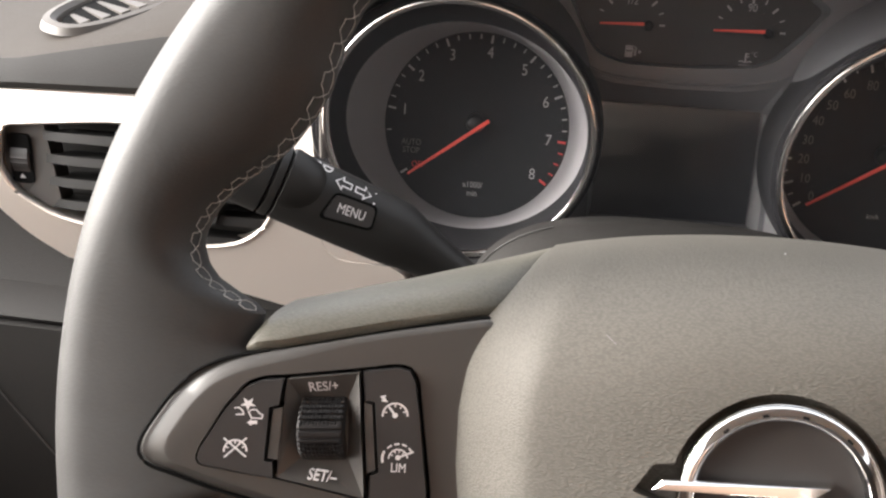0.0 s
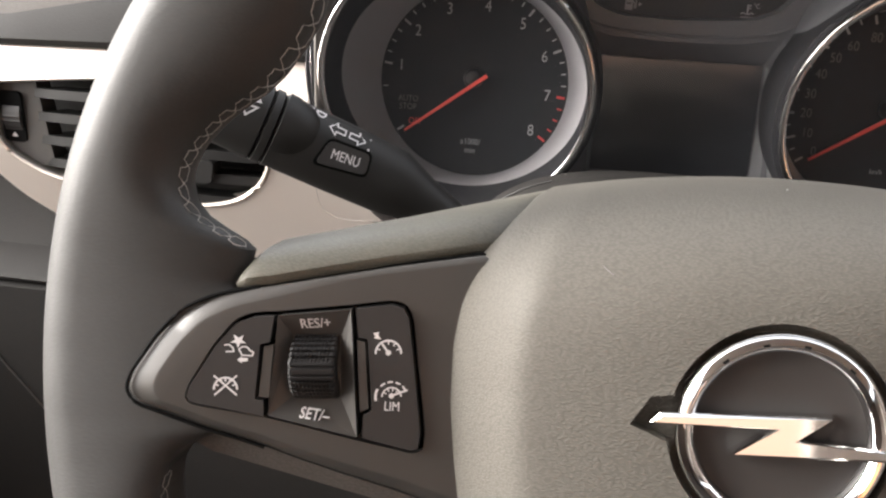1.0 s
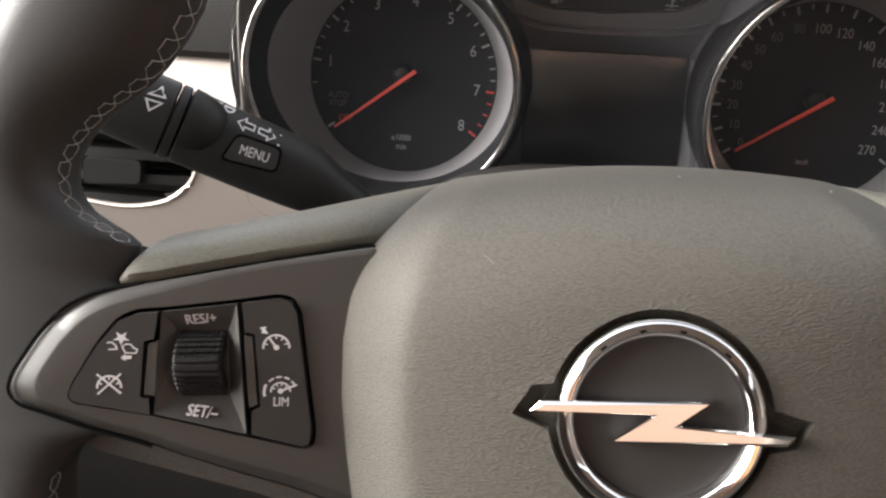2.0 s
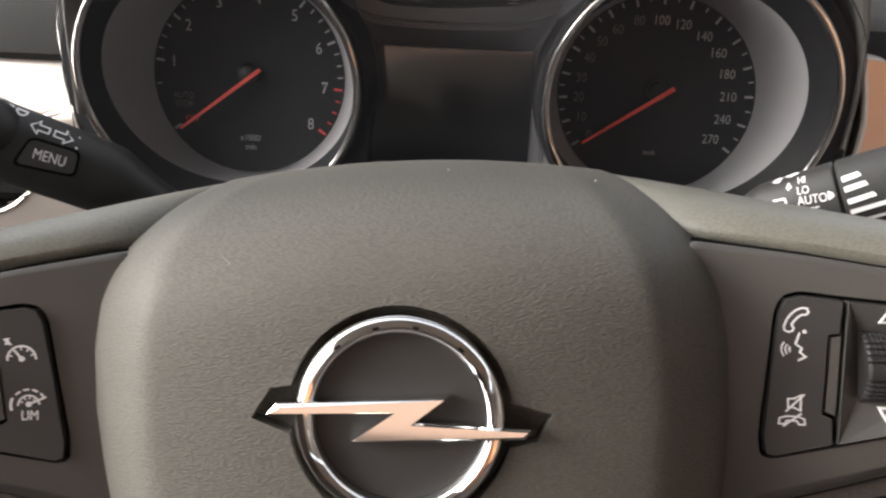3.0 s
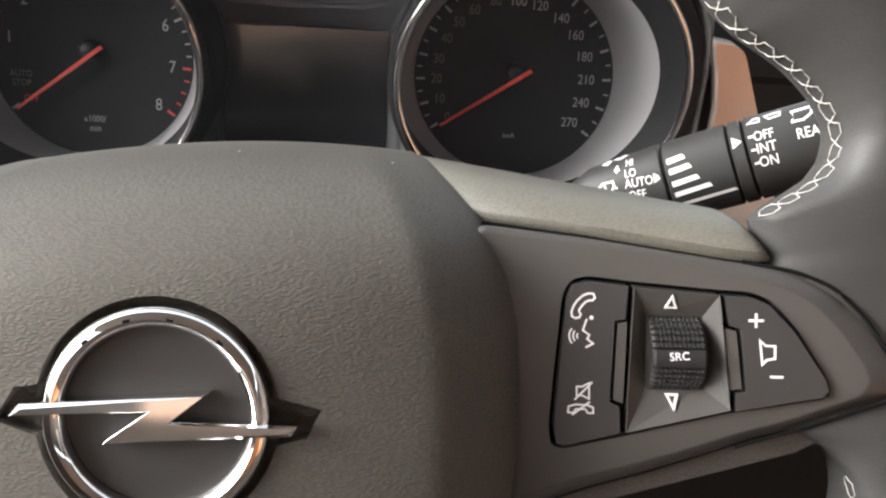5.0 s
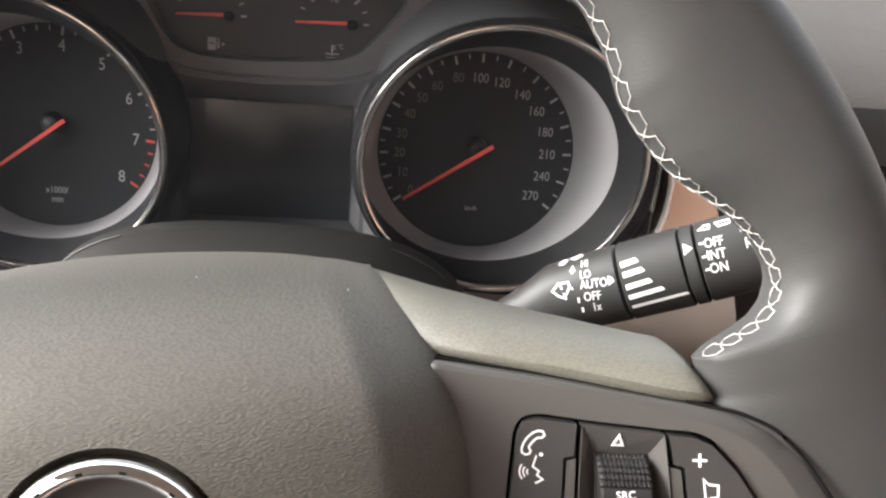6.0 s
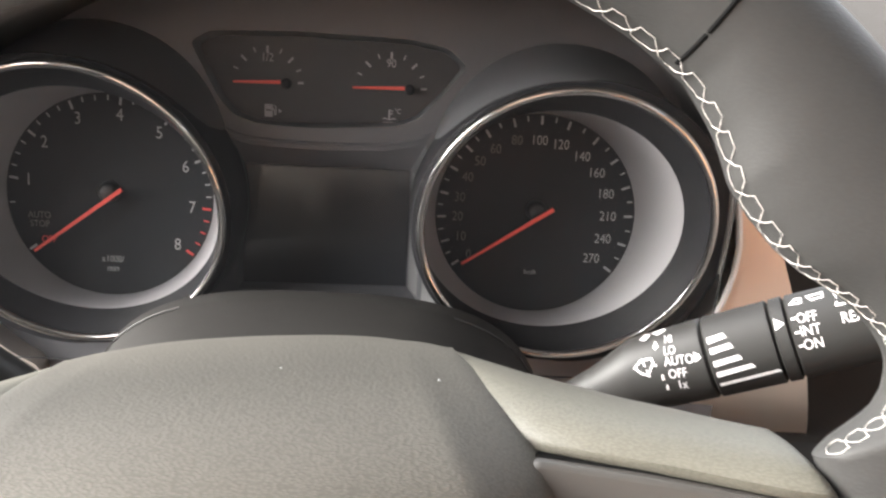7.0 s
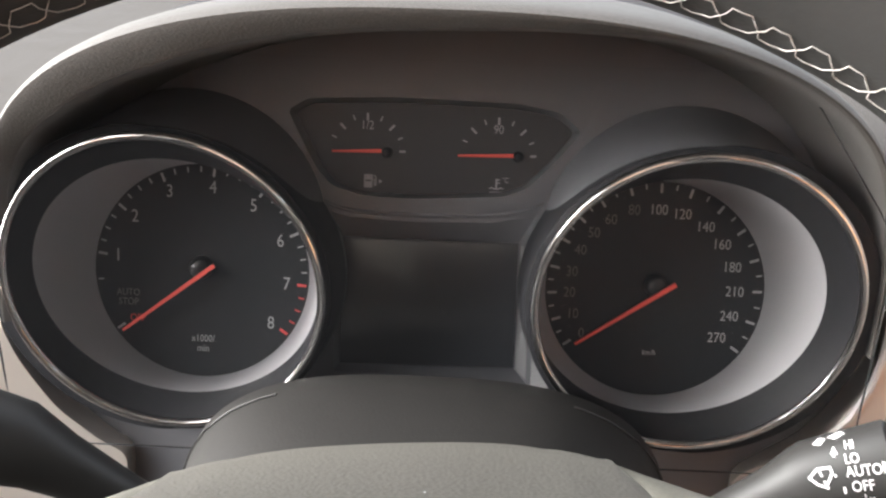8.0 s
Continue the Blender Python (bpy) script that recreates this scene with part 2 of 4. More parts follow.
def lettering(text, size, x, y, top, turn=0.0, depth=0.12, squeeze=1.0, bend=None):
    """Printed letters, centred at x, y, as a bmesh in millimetres. bend maps a point."""
    cu = bpy.data.curves.new("letters", "FONT")
    cu.body, cu.size, cu.align_x, cu.align_y = text, size, "CENTER", "CENTER"
    cu.resolution_u = 3
    tmp = bpy.data.objects.new("letters", cu)
    me = bpy.data.meshes.new_from_object(tmp)
    bm = bmesh.new()
    bm.from_mesh(me)
    bpy.data.objects.remove(tmp)
    bpy.data.curves.remove(cu)
    bpy.data.meshes.remove(me)
    c, s = math.cos(radians(turn)), math.sin(radians(turn))
    f = top if callable(top) else (lambda a, b: top)
    for v in bm.verts:
        px, py = v.co.x * squeeze, v.co.y
        gx, gy = x + px * c - py * s, y + px * s + py * c
        v.co = Vector((gx, gy, f(gx, gy)))
    out = bmesh.ops.extrude_face_region(bm, geom=list(bm.faces))
    for v in out["geom"]:
        if isinstance(v, bmesh.types.BMVert):
            v.co.z -= depth
    return bm


def cut(ob, *cutters):
    """Takes the cutters' shapes out of ob and removes them."""
    for c in cutters:
        mod = ob.modifiers.new("cut", "BOOLEAN")
        mod.operation, mod.solver, mod.object = "DIFFERENCE", "EXACT", c
    bpy.context.view_layer.update()
    me = bpy.data.meshes.new_from_object(ob.evaluated_get(bpy.context.evaluated_depsgraph_get()))
    ob.modifiers.clear()
    old, ob.data = ob.data, me
    bpy.data.meshes.remove(old)
    for c in cutters:
        bpy.data.meshes.remove(c.data)
    me.polygons.foreach_set("use_smooth", [True] * len(me.polygons))
    me.set_sharp_from_angle(angle=radians(38))
    return ob


def table(x, pairs):
    xs, ys = zip(*sorted(pairs))
    return float(np.interp(x, xs, ys))


# ---- steering wheel ----
ROLL, RAKE = 4.1, 20.0
WHEEL = Matrix.Translation((-0.0025, -0.031, 0.926)) @ pose(0, 0, 0, 90 - RAKE, 0, 0) @ pose(0, 0, 0, 0, 0, ROLL)
wheel = empty("steering_wheel", WHEEL, "dark grey leather steering wheel with white cross stitching and chrome emblem", "steering wheel")

RC, HRO, WC = 157.0, 13.0, -20.0
R_IN = [(-180, 112), (-90, 141), (-25, 141.5), (-14, 143.0), (-11.2, 142.5), (-8.6, 139.5), (-6.6, 134), (-5.4, 126), (-4.6, 114), (-3, 112),
        (9, 112), (10.4, 117), (11.4, 121.2), (15.6, 121.2), (16.1, 124), (16.5, 129), (17.0, 134.5), (18, 139.0), (19.3, 141.6), (20.9, 142.5), (23.7, 141.6), (26.7, 139),
        (31.2, 133.5), (33.6, 132.0), (37.2, 131.6), (40.3, 132.6), (44.1, 137.0), (48.4, 140.6), (54, 141.5), (90, 141)]
R_SOFT = [(-90, 141), (-22, 141), (-10, 133), (-3, 124), (3, 122), (8, 123), (13, 127), (16, 132), (18, 137), (20, 141), (22, 142.2), (25, 140.8), (28, 137.6), (31.2, 133.5), (33.6, 132.0), (37.2, 131.6), (40.3, 132.6), (44.1, 137.0), (48.4, 140.6), (54, 141.5), (90, 141)]
HW = [(-90, 15), (-22, 15), (-16, 14.4), (-11, 13.2), (-7, 12.0), (-3, 11.2), (3, 10.9), (8, 11.2), (12, 12.0), (16, 13.2), (20, 14.2), (26, 15), (90, 15)]


def rim_point(alpha, phi, side, lift=0.0):
    """The rim's skin: alpha degrees above the horizontal of one side, phi round the section (90 faces the driver, 180 inwards)."""
    c, s = math.cos(radians(phi)), math.sin(radians(phi))
    r_in = table(alpha, R_SOFT) + (table(alpha, R_IN[1:]) - table(alpha, R_SOFT)) * abs(c) ** 3
    hw = table(alpha, HW)
    r = RC + ((HRO + lift) if c > 0 else (RC - r_in + lift)) * math.copysign(abs(c) ** 0.92, c)
    w = WC + (hw + lift) * math.copysign(abs(s) ** 0.92, s)
    return (side * r * math.cos(radians(alpha)), r * math.sin(radians(alpha)), w)


alphas = sorted(set([a for a in np.arange(-90, 90.1, 2.5)] + [a for a in np.arange(-14, 54, 0.5)]))
rows = [[rim_point(a, 360 * k / 56, 1) for k in range(56)] for a in alphas]
rows += [[rim_point(a, 360 * k / 56, -1) for k in range(56)] for a in reversed(alphas[1:-1])]
part("rim", grid(rows, closed=True, wrap=True), M_RIM, wheel, "smooth dark leather rim, thicker at the thumb rests")


def on_rim(target, alpha, phi, side):
    """The rim's coordinates of the skin point next to a target."""
    for _ in range(6):
        p = Vector(rim_point(alpha, phi, side))
        da = (Vector(rim_point(alpha + 0.05, phi, side)) - p) / 0.05
        dp = (Vector(rim_point(alpha, phi + 0.5, side)) - p) / 0.5
        e = target - p
        aa, ap, pp, ea, ep = da.dot(da), da.dot(dp), dp.dot(dp), e.dot(da), e.dot(dp)
        det = aa * pp - ap * ap
        if abs(det) < 1e-9:
            break
        alpha += max(-2, min(2, (ea * pp - ep * ap) / det))
        phi += max(-8, min(8, (ep * aa - ea * ap) / det))
    return alpha, phi


def stitch_run(a0, a1, side, pitch=6.3, reach=2.5):
    """Two rows of holes laced crosswise over the rim's inner seam: a chain of six-sided loops."""
    fine = np.linspace(a0, a1, 900)
    pts = [Vector(rim_point(a, 170, side)) for a in fine]
    run = [0.0]
    for p, q in zip(pts, pts[1:]):
        run.append(run[-1] + (q - p).length)
    tight = [0.0]
    for a, (d0, d1) in zip(fine, zip(run, run[1:])):
        tight.append(tight[-1] + (d1 - d0) / (pitch * table(a, [(-9, 0.8), (14, 0.68), (28, 0.68), (38, 1.0)])))
    count = int(tight[-1])
    nodes = [float(np.interp(tight[-1] * i / count, tight, run)) for i in range(count + 1)]
    bm = bmesh.new()
    rnd = random.Random(5)

    def spot(d, across, lift=0.25):
        a = float(np.interp(d, run, fine))
        p, q = Vector(rim_point(a - 0.1, 170, side)), Vector(rim_point(a + 0.1, 170, side))
        along = (q - p).normalized()
        round_ = Vector(rim_point(a, 165, side)) - Vector(rim_point(a, 175, side))
        over = (round_ - along * round_.dot(along)).normalized()
        al, ph = on_rim((p + q) / 2 + over * across, a, 170, side)
        return rim_point(al, ph, side, lift)

    for i in range(count):
        d0, d1 = nodes[i], nodes[i + 1]
        w = d1 - d0
        for k in (1, -1):
            m1, m2 = d0 + w * (0.36 + rnd.uniform(-0.05, 0.05)), d0 + w * (0.82 + rnd.uniform(-0.05, 0.05))
            h = k * reach * min(w / 5.6, 1) * rnd.uniform(0.88, 1.1)
            tube([spot(d0, -k * 0.15, 0.4), spot((d0 + m1) / 2, h * 0.55, 0.55), spot(m1, h, 0.15)], 0.105, bm)
            tube([spot(m1, h, 0.15), spot((m1 + m2) / 2, h * 1.03, 0.3), spot(m2, h, 0.15)], 0.105, bm)
            tube([spot(m2, h, 0.15), spot((d1 + m2) / 2, h * 0.5, 0.55), spot(d1, k * 0.15, 0.4)], 0.105, bm)
    return bm


for side in (1, -1):
    part("stitching", stitch_run(15.8, 89, side), M_THREAD, wheel, "off-white crossed leather stitching")
    part("stitching", stitch_run(-50, -9.0, side), M_THREAD, wheel, "off-white crossed leather stitching")

# cross seam of the leather near the top of the rim
for side in (1, -1):
    part("rim_seam", tube([rim_point(50.6, f, side, -0.3) for f in np.linspace(12, 168, 60)], 0.6, n=10), M_GAP, wheel, "dark cross seam in the leather")

# airbag cover
PO = [(-64, 42), (-58, 52), (-50, 60), (-40, 66.5), (-27, 71), (-15, 72.6), (-3, 73.6), (11, 73.1), (22, 71), (30.5, 67.8), (37, 63.7), (42.6, 59.4),
      (45, 57.2), (47, 55.2), (49.5, 52), (51, 49)]


def hub_height(s, q):
    x = abs(s)
    t = min(max((q - 5) / 46, 0), 1)
    drop = (88 - 38 * x ** 5) * (1 - math.sqrt(max(1 - t ** 4.14, 0)))
    b = min(max((-q - 35) / 29, 0), 1)
    drop += 30 * (1 - math.sqrt(max(1 - b * b, 0)))
    k = max((x - 0.735) / 0.265, 0)
    soft = 0.045 * math.log(1 + math.exp((x - 0.735) / 0.265 / 0.045))
    drop += 5.0 * min(x / 0.735, 1) ** 2.2 + 19 * soft + 6 * k ** 8
    return -1.0 - drop


qs = sorted(set(list(np.linspace(-64, 24, 34)) + [25.5 + 25.5 * math.sin(radians(a)) for a in np.linspace(2, 88, 26)]))
ss = sorted(set([round(v, 4) for v in np.linspace(-0.8, 0.8, 61)] + [k * v for k in (1, -1) for v in (0.815, 0.83, 0.87, 0.91, 0.95, 0.98, 1.0)]))
rows = [[(s * table(q, PO), q - 2.6 * (s * table(q, PO) / 41) ** 2 * max(q / 51, 0) ** 3, hub_height(s, q)) for s in ss] for q in qs]
rows.append([(x, y - 1.5, z - 9) for x, y, z in rows[-1]])
rows.append([(x, y - 6, z - 12) for x, y, z in rows[-1]])
rows = [[(r[0][0] * 0.985, r[0][1] - max(r[0][1] - 30, 0) * 0.3, min(r[0][2] - 10, -60))] + r + [(r[-1][0] * 0.985, r[-1][1] - max(r[-1][1] - 30, 0) * 0.3, min(r[-1][2] - 10, -60))] for r in rows]
bm = grid(rows)
bmesh.ops.holes_fill(bm, edges=[e for e in bm.edges if e.is_boundary], sides=0)
hub = part("airbag_cover", bm, M_HUB, wheel, "pebble-grained dark grey airbag cover")
EMB = (0.3, 0.3)
pocket = part("pocket", prism([(EMB[0] + x, EMB[1] + y) for x, y in arc(0, 0, 22.5, 0, 360, 71)[:-1]], 30, 36.0), M_BUTTON)
slot = part("slot", prism([(-29.6, 0.4), (-22, -2.6), (22, -6.0), (27.5, -5.0), (30.6, 0.4), (22, 3.2), (-21, 7.2), (-25.5, 6.6)], 30, 36.4), M_BUTTON)
for c in (pocket, slot):
    c.matrix_world = WHEEL
hub.parent = None
hub.matrix_world = WHEEL
cut(hub, pocket, slot)
hub.matrix_world = Matrix.Identity(4)
hub.parent = wheel

# crumbs and a scratch on the cover
for x, y, z in ((9.1, 48.4, -49.2), (44.2, 45.1, -45.9)):
    part("crumb", lathe([(0.01, 0.2), (0.16, 0.15), (0.24, 0), (0.2, -0.2), (0.01, -0.3)], 8), M_DIALPRINT, wheel, "pale crumb on the airbag cover").location = (x * MM, y * MM, z * MM)
part("scratch", tube([(-35.8, 32.5, -8.75), (-34.7, 31.6, -7.9), (-33.7, 30.8, -7.2)], 0.07), M_DIMPRINT, wheel, "short pale scratch")

# emblem in its pocket: disc, ring and the bar that crosses it
part("emblem_disc", lathe([(0.01, -2.6), (16.8, -2.6), (17.4, -3.2), (17.4, -6.5)], 72), M_BUTTON, wheel, "matt dark disc behind the ring").location = (EMB[0] * MM, EMB[1] * MM, 0)
part("emblem_ring", lathe([(16.9, -5), (16.9, -1.2), (17.5, 0.1), (18.6, 0.7), (19.7, 0.5), (20.6, -0.4), (20.9, -1.5), (20.9, -6), (16.9, -5)], 96), M_CHROME, wheel,
     "polished chrome ring").location = (EMB[0] * MM, EMB[1] * MM, 0)
bar = [(-25.9, 1.8), (-23.8, 4.1), (10.3, 4.8), (3.5, -0.2), (26.3, -1.7), (24.9, -3.8), (-9.8, -3.8), (-1.2, 1.8)]
loops = [[(x, y, z) for x, y in (grown(bar, -d) if d else bar)] for d, z in ((0, -3), (0, 0.2), (0.06, 0.4), (0.16, 0.55), (0.88, 1.2), (0.97, 1.22))]
bm = grid(loops, closed=True)
bm.faces.new([v for v in bm.verts][-len(bar):])
for a in (128, 102, 78, 48):
    c, d = Vector(polar(EMB, 18.8, a)), Vector((-math.sin(radians(a)), math.cos(radians(a)))) * 0.65
    part("engraved_mark", stroke([tuple(c - d), tuple(c + d)], 0.5, 0.76, 0.4), M_GAP, wheel, "small engraved mark in the ring", smooth=False)
part("emblem_bar", bm, M_CHROME, wheel, "polished chrome bar with a zigzag", smooth=False)


# spoke pads, switch bezels and switches of both sides
def pad(side):
    seam_q = [(119.8, 24.0), (111.6, 24.9), (97.8, 27.3), (84.2, 29.6), (64.4, 32.3), (40, 36), (16, 44)]
    seam_w = [(119.8, -12.5), (110, -14.2), (100, -17), (84, -21.8), (72, -25.6), (65, -29.0), (60, -32.5), (54, -40), (44, -74), (36, -96), (16, -106)]
    back_w = [(119.8, -36), (110, -38), (100, -42), (84, -48), (65, -60), (54, -72), (44, -88), (36, -100), (16, -108)]
    top_q = [(119.8, 33.5), (100.6, 36.6), (86.4, 39.2), (72.6, 42.1), (59, 44.8), (52, 46.1), (46, 46.8), (40, 46.8), (32, 45.5), (16, 43)]
    rows = []
    for p in list(np.linspace(16, 117, 40)) + [118.2, 119.2, 119.8]:
        edge = max(0.0, (p - 116.5) / 3.3)
        tuck = 1.8 * edge * edge
        q0, w0, q1 = table(p, seam_q), table(p, seam_w), table(p, top_q)
        w1 = table(p, back_w)
        lip = min(max((p - 58) / 12, 0), 1)
        row = [(p, q0 + 0.4, w0 - 8), (p, q0, w0 - 1.7 - tuck), (p, q0 + 0.3, w0 - 1.3 * lip - tuck), (p, q0 + 1.0, w0 - 0.8 * lip - tuck)]
        first = math.asin(min(2.3 / max(q1 - q0, 2.6), 0.9) ** (1 / 0.9))
        for k in range(15):
            b = first + (math.pi / 2 - first) * max(k - 1, 0.12 * k) / 13
            row.append((p - 3.4 * math.sin(b) * max(0, (p - 95) / 25), q0 + (q1 - q0 - tuck) * math.sin(b) ** 0.9, w1 + (w0 - w1 - tuck) * max(math.cos(b), 0) ** 0.8))
        row.append((p - 3.4 * max(0, (p - 95) / 25), q1 - 1.5 - tuck, w1 - 8))
        row.append((p - 3, q1 - 14, w1 - 10))
        rows.append([(side * x, y, z) for x, y, z in row])
    return cap(grid(rows))


def plane(x, y):
    return -5.2 - 0.225 * (148 - abs(x))


def lift(h):
    return lambda x, y: plane(x, y) + h


BEZEL = [(61.5, 32.2), (66, 31.7), (84.9, 29.1), (97.9, 26.9), (110.8, 24.7), (117.5, 23.6), (124, 22.3), (130.9, 19.3), (137, 12.8), (142.7, 4), (143.8, 0.2), (141.8, -2.8), (134.8, -5.5), (126, -9.1), (115.7, -12.4), (107.5, -15.8), (95.7, -20.2), (81.8, -24.9), (70.9, -29.7), (56.5, -36.4)]
BEZEL = rounded(BEZEL, 3.0, 3)
POD = [(130.2, -1.4), (129.5, 1.5), (123.5, 11.5), (118.7, 17.2), (114.8, 18.8), (108.9, 19.1), (92.4, 20.7), (83.7, 21.8), (80.4, 21), (78.7, 18), (77.4, 5.8), (75.7, -9.7), (76.2, -14.3), (78.6, -14.9), (91, -11.7), (111.1, -6.2), (128.8, -2.8)]
OUTER = [(109.7, 18.1), (110.7, 12.1), (112.9, 11.5), (114.1, -1.3), (112.2, -1.6), (112.1, -5.4), (128.3, -2), (129.2, -0.7), (128.5, 1.8), (122.8, 10.9), (118.1, 16.3), (114.6, 17.8)]
INNER = [(91.5, 19.9), (90.9, 13.2), (88.8, 12.7), (87.8, -4.2), (89.7, -5.1), (89.9, -10.7), (78.8, -13.8), (77.2, -13.3), (76.7, -9.7), (78.2, 5.6), (79.6, 17.5), (80.8, 20), (83.7, 20.8)]
MID = [(92.6, 19.7), (108.8, 18.2), (111.1, -5.2), (91.1, -10.5)]


def scaled(bm, c, k, to):
    """The symbol drawn about c, scaled by k and moved to another spot of the switch."""
    for v in bm.verts:
        x, y = to[0] + (v.co.x - c[0]) * k, to[1] + (v.co.y - c[1]) * k
        v.co = Vector((x, y, v.co.z + plane(x, y) - plane(v.co.x, v.co.y)))
    return bm


def facet(d):
    """The bezel's outline drawn in by the fraction d of its sloping border."""
    return [(x - 7.0 * d * max((x - 60) / 84, 0) ** 2, 4 + (y - 4) * (1 - d * (0.14 if y < 0 else 0.05 + 0.12 * min(max((x - 95) / 35, 0), 1)))) for x, y in BEZEL]


def flip(outline, side):
    return [(side * x, y) for x, y in outline]


for side in (-1, 1):
    part("spoke_pad", pad(side), M_PAD, wheel, "grained pad along the top of the spoke")
    loops = [[(side * x, y, plane(x, y) + h * (1 if h < -9 or y < 0 else 0.2 + 0.8 * min(max((x - 100) / 30, 0), 1))) for x, y in facet(d)] for d, h in ((0, -10), (0, -3.2), (0.06, -2.6), (0.88, -0.16), (0.94, -0.05), (1.0, 0.0))]
    bm = grid(loops, closed=True)
    bm.faces.new([v for v in bm.verts][-len(BEZEL):])
    bm.faces.new([v for v in bm.verts][:len(BEZEL)])
    bz = part("switch_bezel", bm, M_BEZEL, None, "satin dark plastic switch surround")
    pod = part("pod", prism(rounded(flip(POD, side), 1.6, 3), lift(8), 12), M_GAP)
    bz.matrix_world = pod.matrix_world = WHEEL
    cut(bz, pod)
    bz.matrix_world = Matrix.Identity(4)
    bz.parent = wheel
    edge = [(x, y) for x, y in grown(BEZEL, 0.25) if x > 112]
    part("bezel_seam", tube([(side * x, y, plane(x, y) - 2.0) for x, y in edge], 0.42), M_GAP, wheel, "dark seam between leather and switch surround")
    part("bezel_joint", prism(flip(grown(BEZEL[1:-1], 0.5), side), lift(-3.6), 6), M_GAP, wheel, "black joint round the switch surround")
    part("spoke_core", prism(flip([(62, -30), (118, -11), (118, 24), (100, 28), (84, 30), (66, 32), (62, 30)], side), lift(-12), 12), M_GAP, wheel, "black core of the spoke")
    part("switch_gap", prism(rounded(flip(grown(POD, 0.3), side), 1.6, 3), lift(-2.6), 2), M_GAP, wheel, "black joint round the switches")
    part("spoke_underside", prism(flip([(130, -7.5), (118, -10.5), (107, -14.5), (95, -19), (82, -23.5), (66, -30), (62, -40), (90, -27.5), (109, -21.8), (127, -16.4), (130.5, -14)], side), lambda x, y: plane(x, y) - 4.2 - 0.5 * max(0, -9 - 0.41 * (126 - abs(x)) - y), 16), M_DASH,
         wheel, "grained underside of the spoke", bevel=0.8)
    # funnel round the roller
    DIP = 2.9

    def upper(x, y):
        t = 19.7 - (abs(x) - 92.6) * 0.093
        return plane(x, y) + 1.80 - DIP * (t - y) / (t - 13.2)

    def below(x, y):
        t = -10.5 + (abs(x) - 91.1) * 0.265
        return plane(x, y) + 1.80 - DIP * (y - t) / (-1.4 - t)

    mx = [(106.3, 13.2), (95.5, 13.2), (95.5, -1.6), (106.3, -1.2)]
    rim4 = [(108.8, 18.2), (92.6, 19.7), (91.1, -10.5), (111.1, -5.2)]
    bm = bmesh.new()
    a = [bm.verts.new((side * x, y, plane(x, y) + 1.4)) for x, y in rim4]
    m = [bm.verts.new((side * x, y, plane(x, y) + 1.4 - DIP)) for x, y in mx]
    z = [bm.verts.new((side * x, y, plane(x, y) - 2.4)) for x, y in rim4]
    for r1, r2 in ((z, a), (a, m)):
        for i in range(4):
            k = (i + 1) % 4
            bm.faces.new((r1[i], r1[k], r2[k], r2[i]))
    bm.faces.new(m)
    part("roller_well", bm, M_BEZEL, wheel, "sloped well round the roller", smooth=False)
    # roller
    rows = []
    n = 180
    for k in range(n):
        ang = 2 * math.pi * k / n
        off = abs(math.degrees(ang) - 90)
        smooth_band = off < (15 if side < 0 else 13)
        if smooth_band:
            r = 7.75 if side < 0 and abs(off - 7) < 1.5 else 8.25
        else:
            r = 8.15 if k % 5 < 3 else 7.6
        groove = 0 if smooth_band else 0.22
        rows.append([(side * x, 5.75 + (r - e) * math.cos(ang), (r - e) * math.sin(ang)) for x, e in ((95.7, 3), (95.7, 0.5), (96.2, 0), *[(96.9 + 0.86 * c + o, e) for c in range(10) for o, e in ((0, 0), (0.12, groove), (0.34, groove), (0.46, 0))], (105.5, 0), (106.0, 0.5), (106.0, 3))])
    bm = grid(rows, wrap=True)
    for v in bm.verts:
        v.co.z += plane(v.co.x, 0) - 4.1
    roller = part("roller", bm, M_ROLLER, wheel, "ribbed black thumb roller")
    outer = part("switch_button", prism(flip(OUTER, side), lift(1.3), 3.6), M_BUTTON, wheel, "matt black button with white symbols", bevel=0.35)
    inner = part("switch_button", prism(flip(INNER, side), lift(1.3), 3.6), M_BUTTON, wheel, "matt black button with white symbols", bevel=0.35)
    for clip in ([(109.9, 11.5), (112.1, 10.9), (113.3, -0.8), (111.0, -1.1)], [(91.3, 12.5), (89.5, 12.1), (88.6, -3.7), (90.5, -4.5)]):
        part("roller_clip", prism(flip(clip, side), lift(0.95), 3.2), M_BEZEL, wheel, "narrow clip beside the roller", bevel=0.25, segs=1)
    P = lift(1.42)
    if side < 0:
        # cruise and distance symbols
        part("lettering", lettering("RES/+", 3.4, -100.8, 16.2, upper, 3, squeeze=0.84, depth=0.7), M_PRINT, wheel, "white letters")
        part("lettering", lettering("SET/\u2013", 3.4, -100.9, -5.3, below, -9, squeeze=0.84, depth=0.7), M_PRINT, wheel, "white letters")
        c = (-83.6, 9.0)
        bm = stroke(arc(c[0], c[1], 4.1, -5, 185, 18), 0.58, P)
        for a in (20, 55, 90, 125, 160):
            stroke([(c[0] + 2.8 * math.cos(radians(a)), c[1] + 2.8 * math.sin(radians(a))), (c[0] + 3.9 * math.cos(radians(a)), c[1] + 3.9 * math.sin(radians(a)))], 0.39, P, bm=bm)
        stroke([(c[0], c[1]), (c[0] - 1.9, c[1] + 2.8)], 0.62, P, bm=bm)
        prism(arc(c[0], c[1], 0.9, 0, 360, 12)[:-1], P, 0.2, bm)
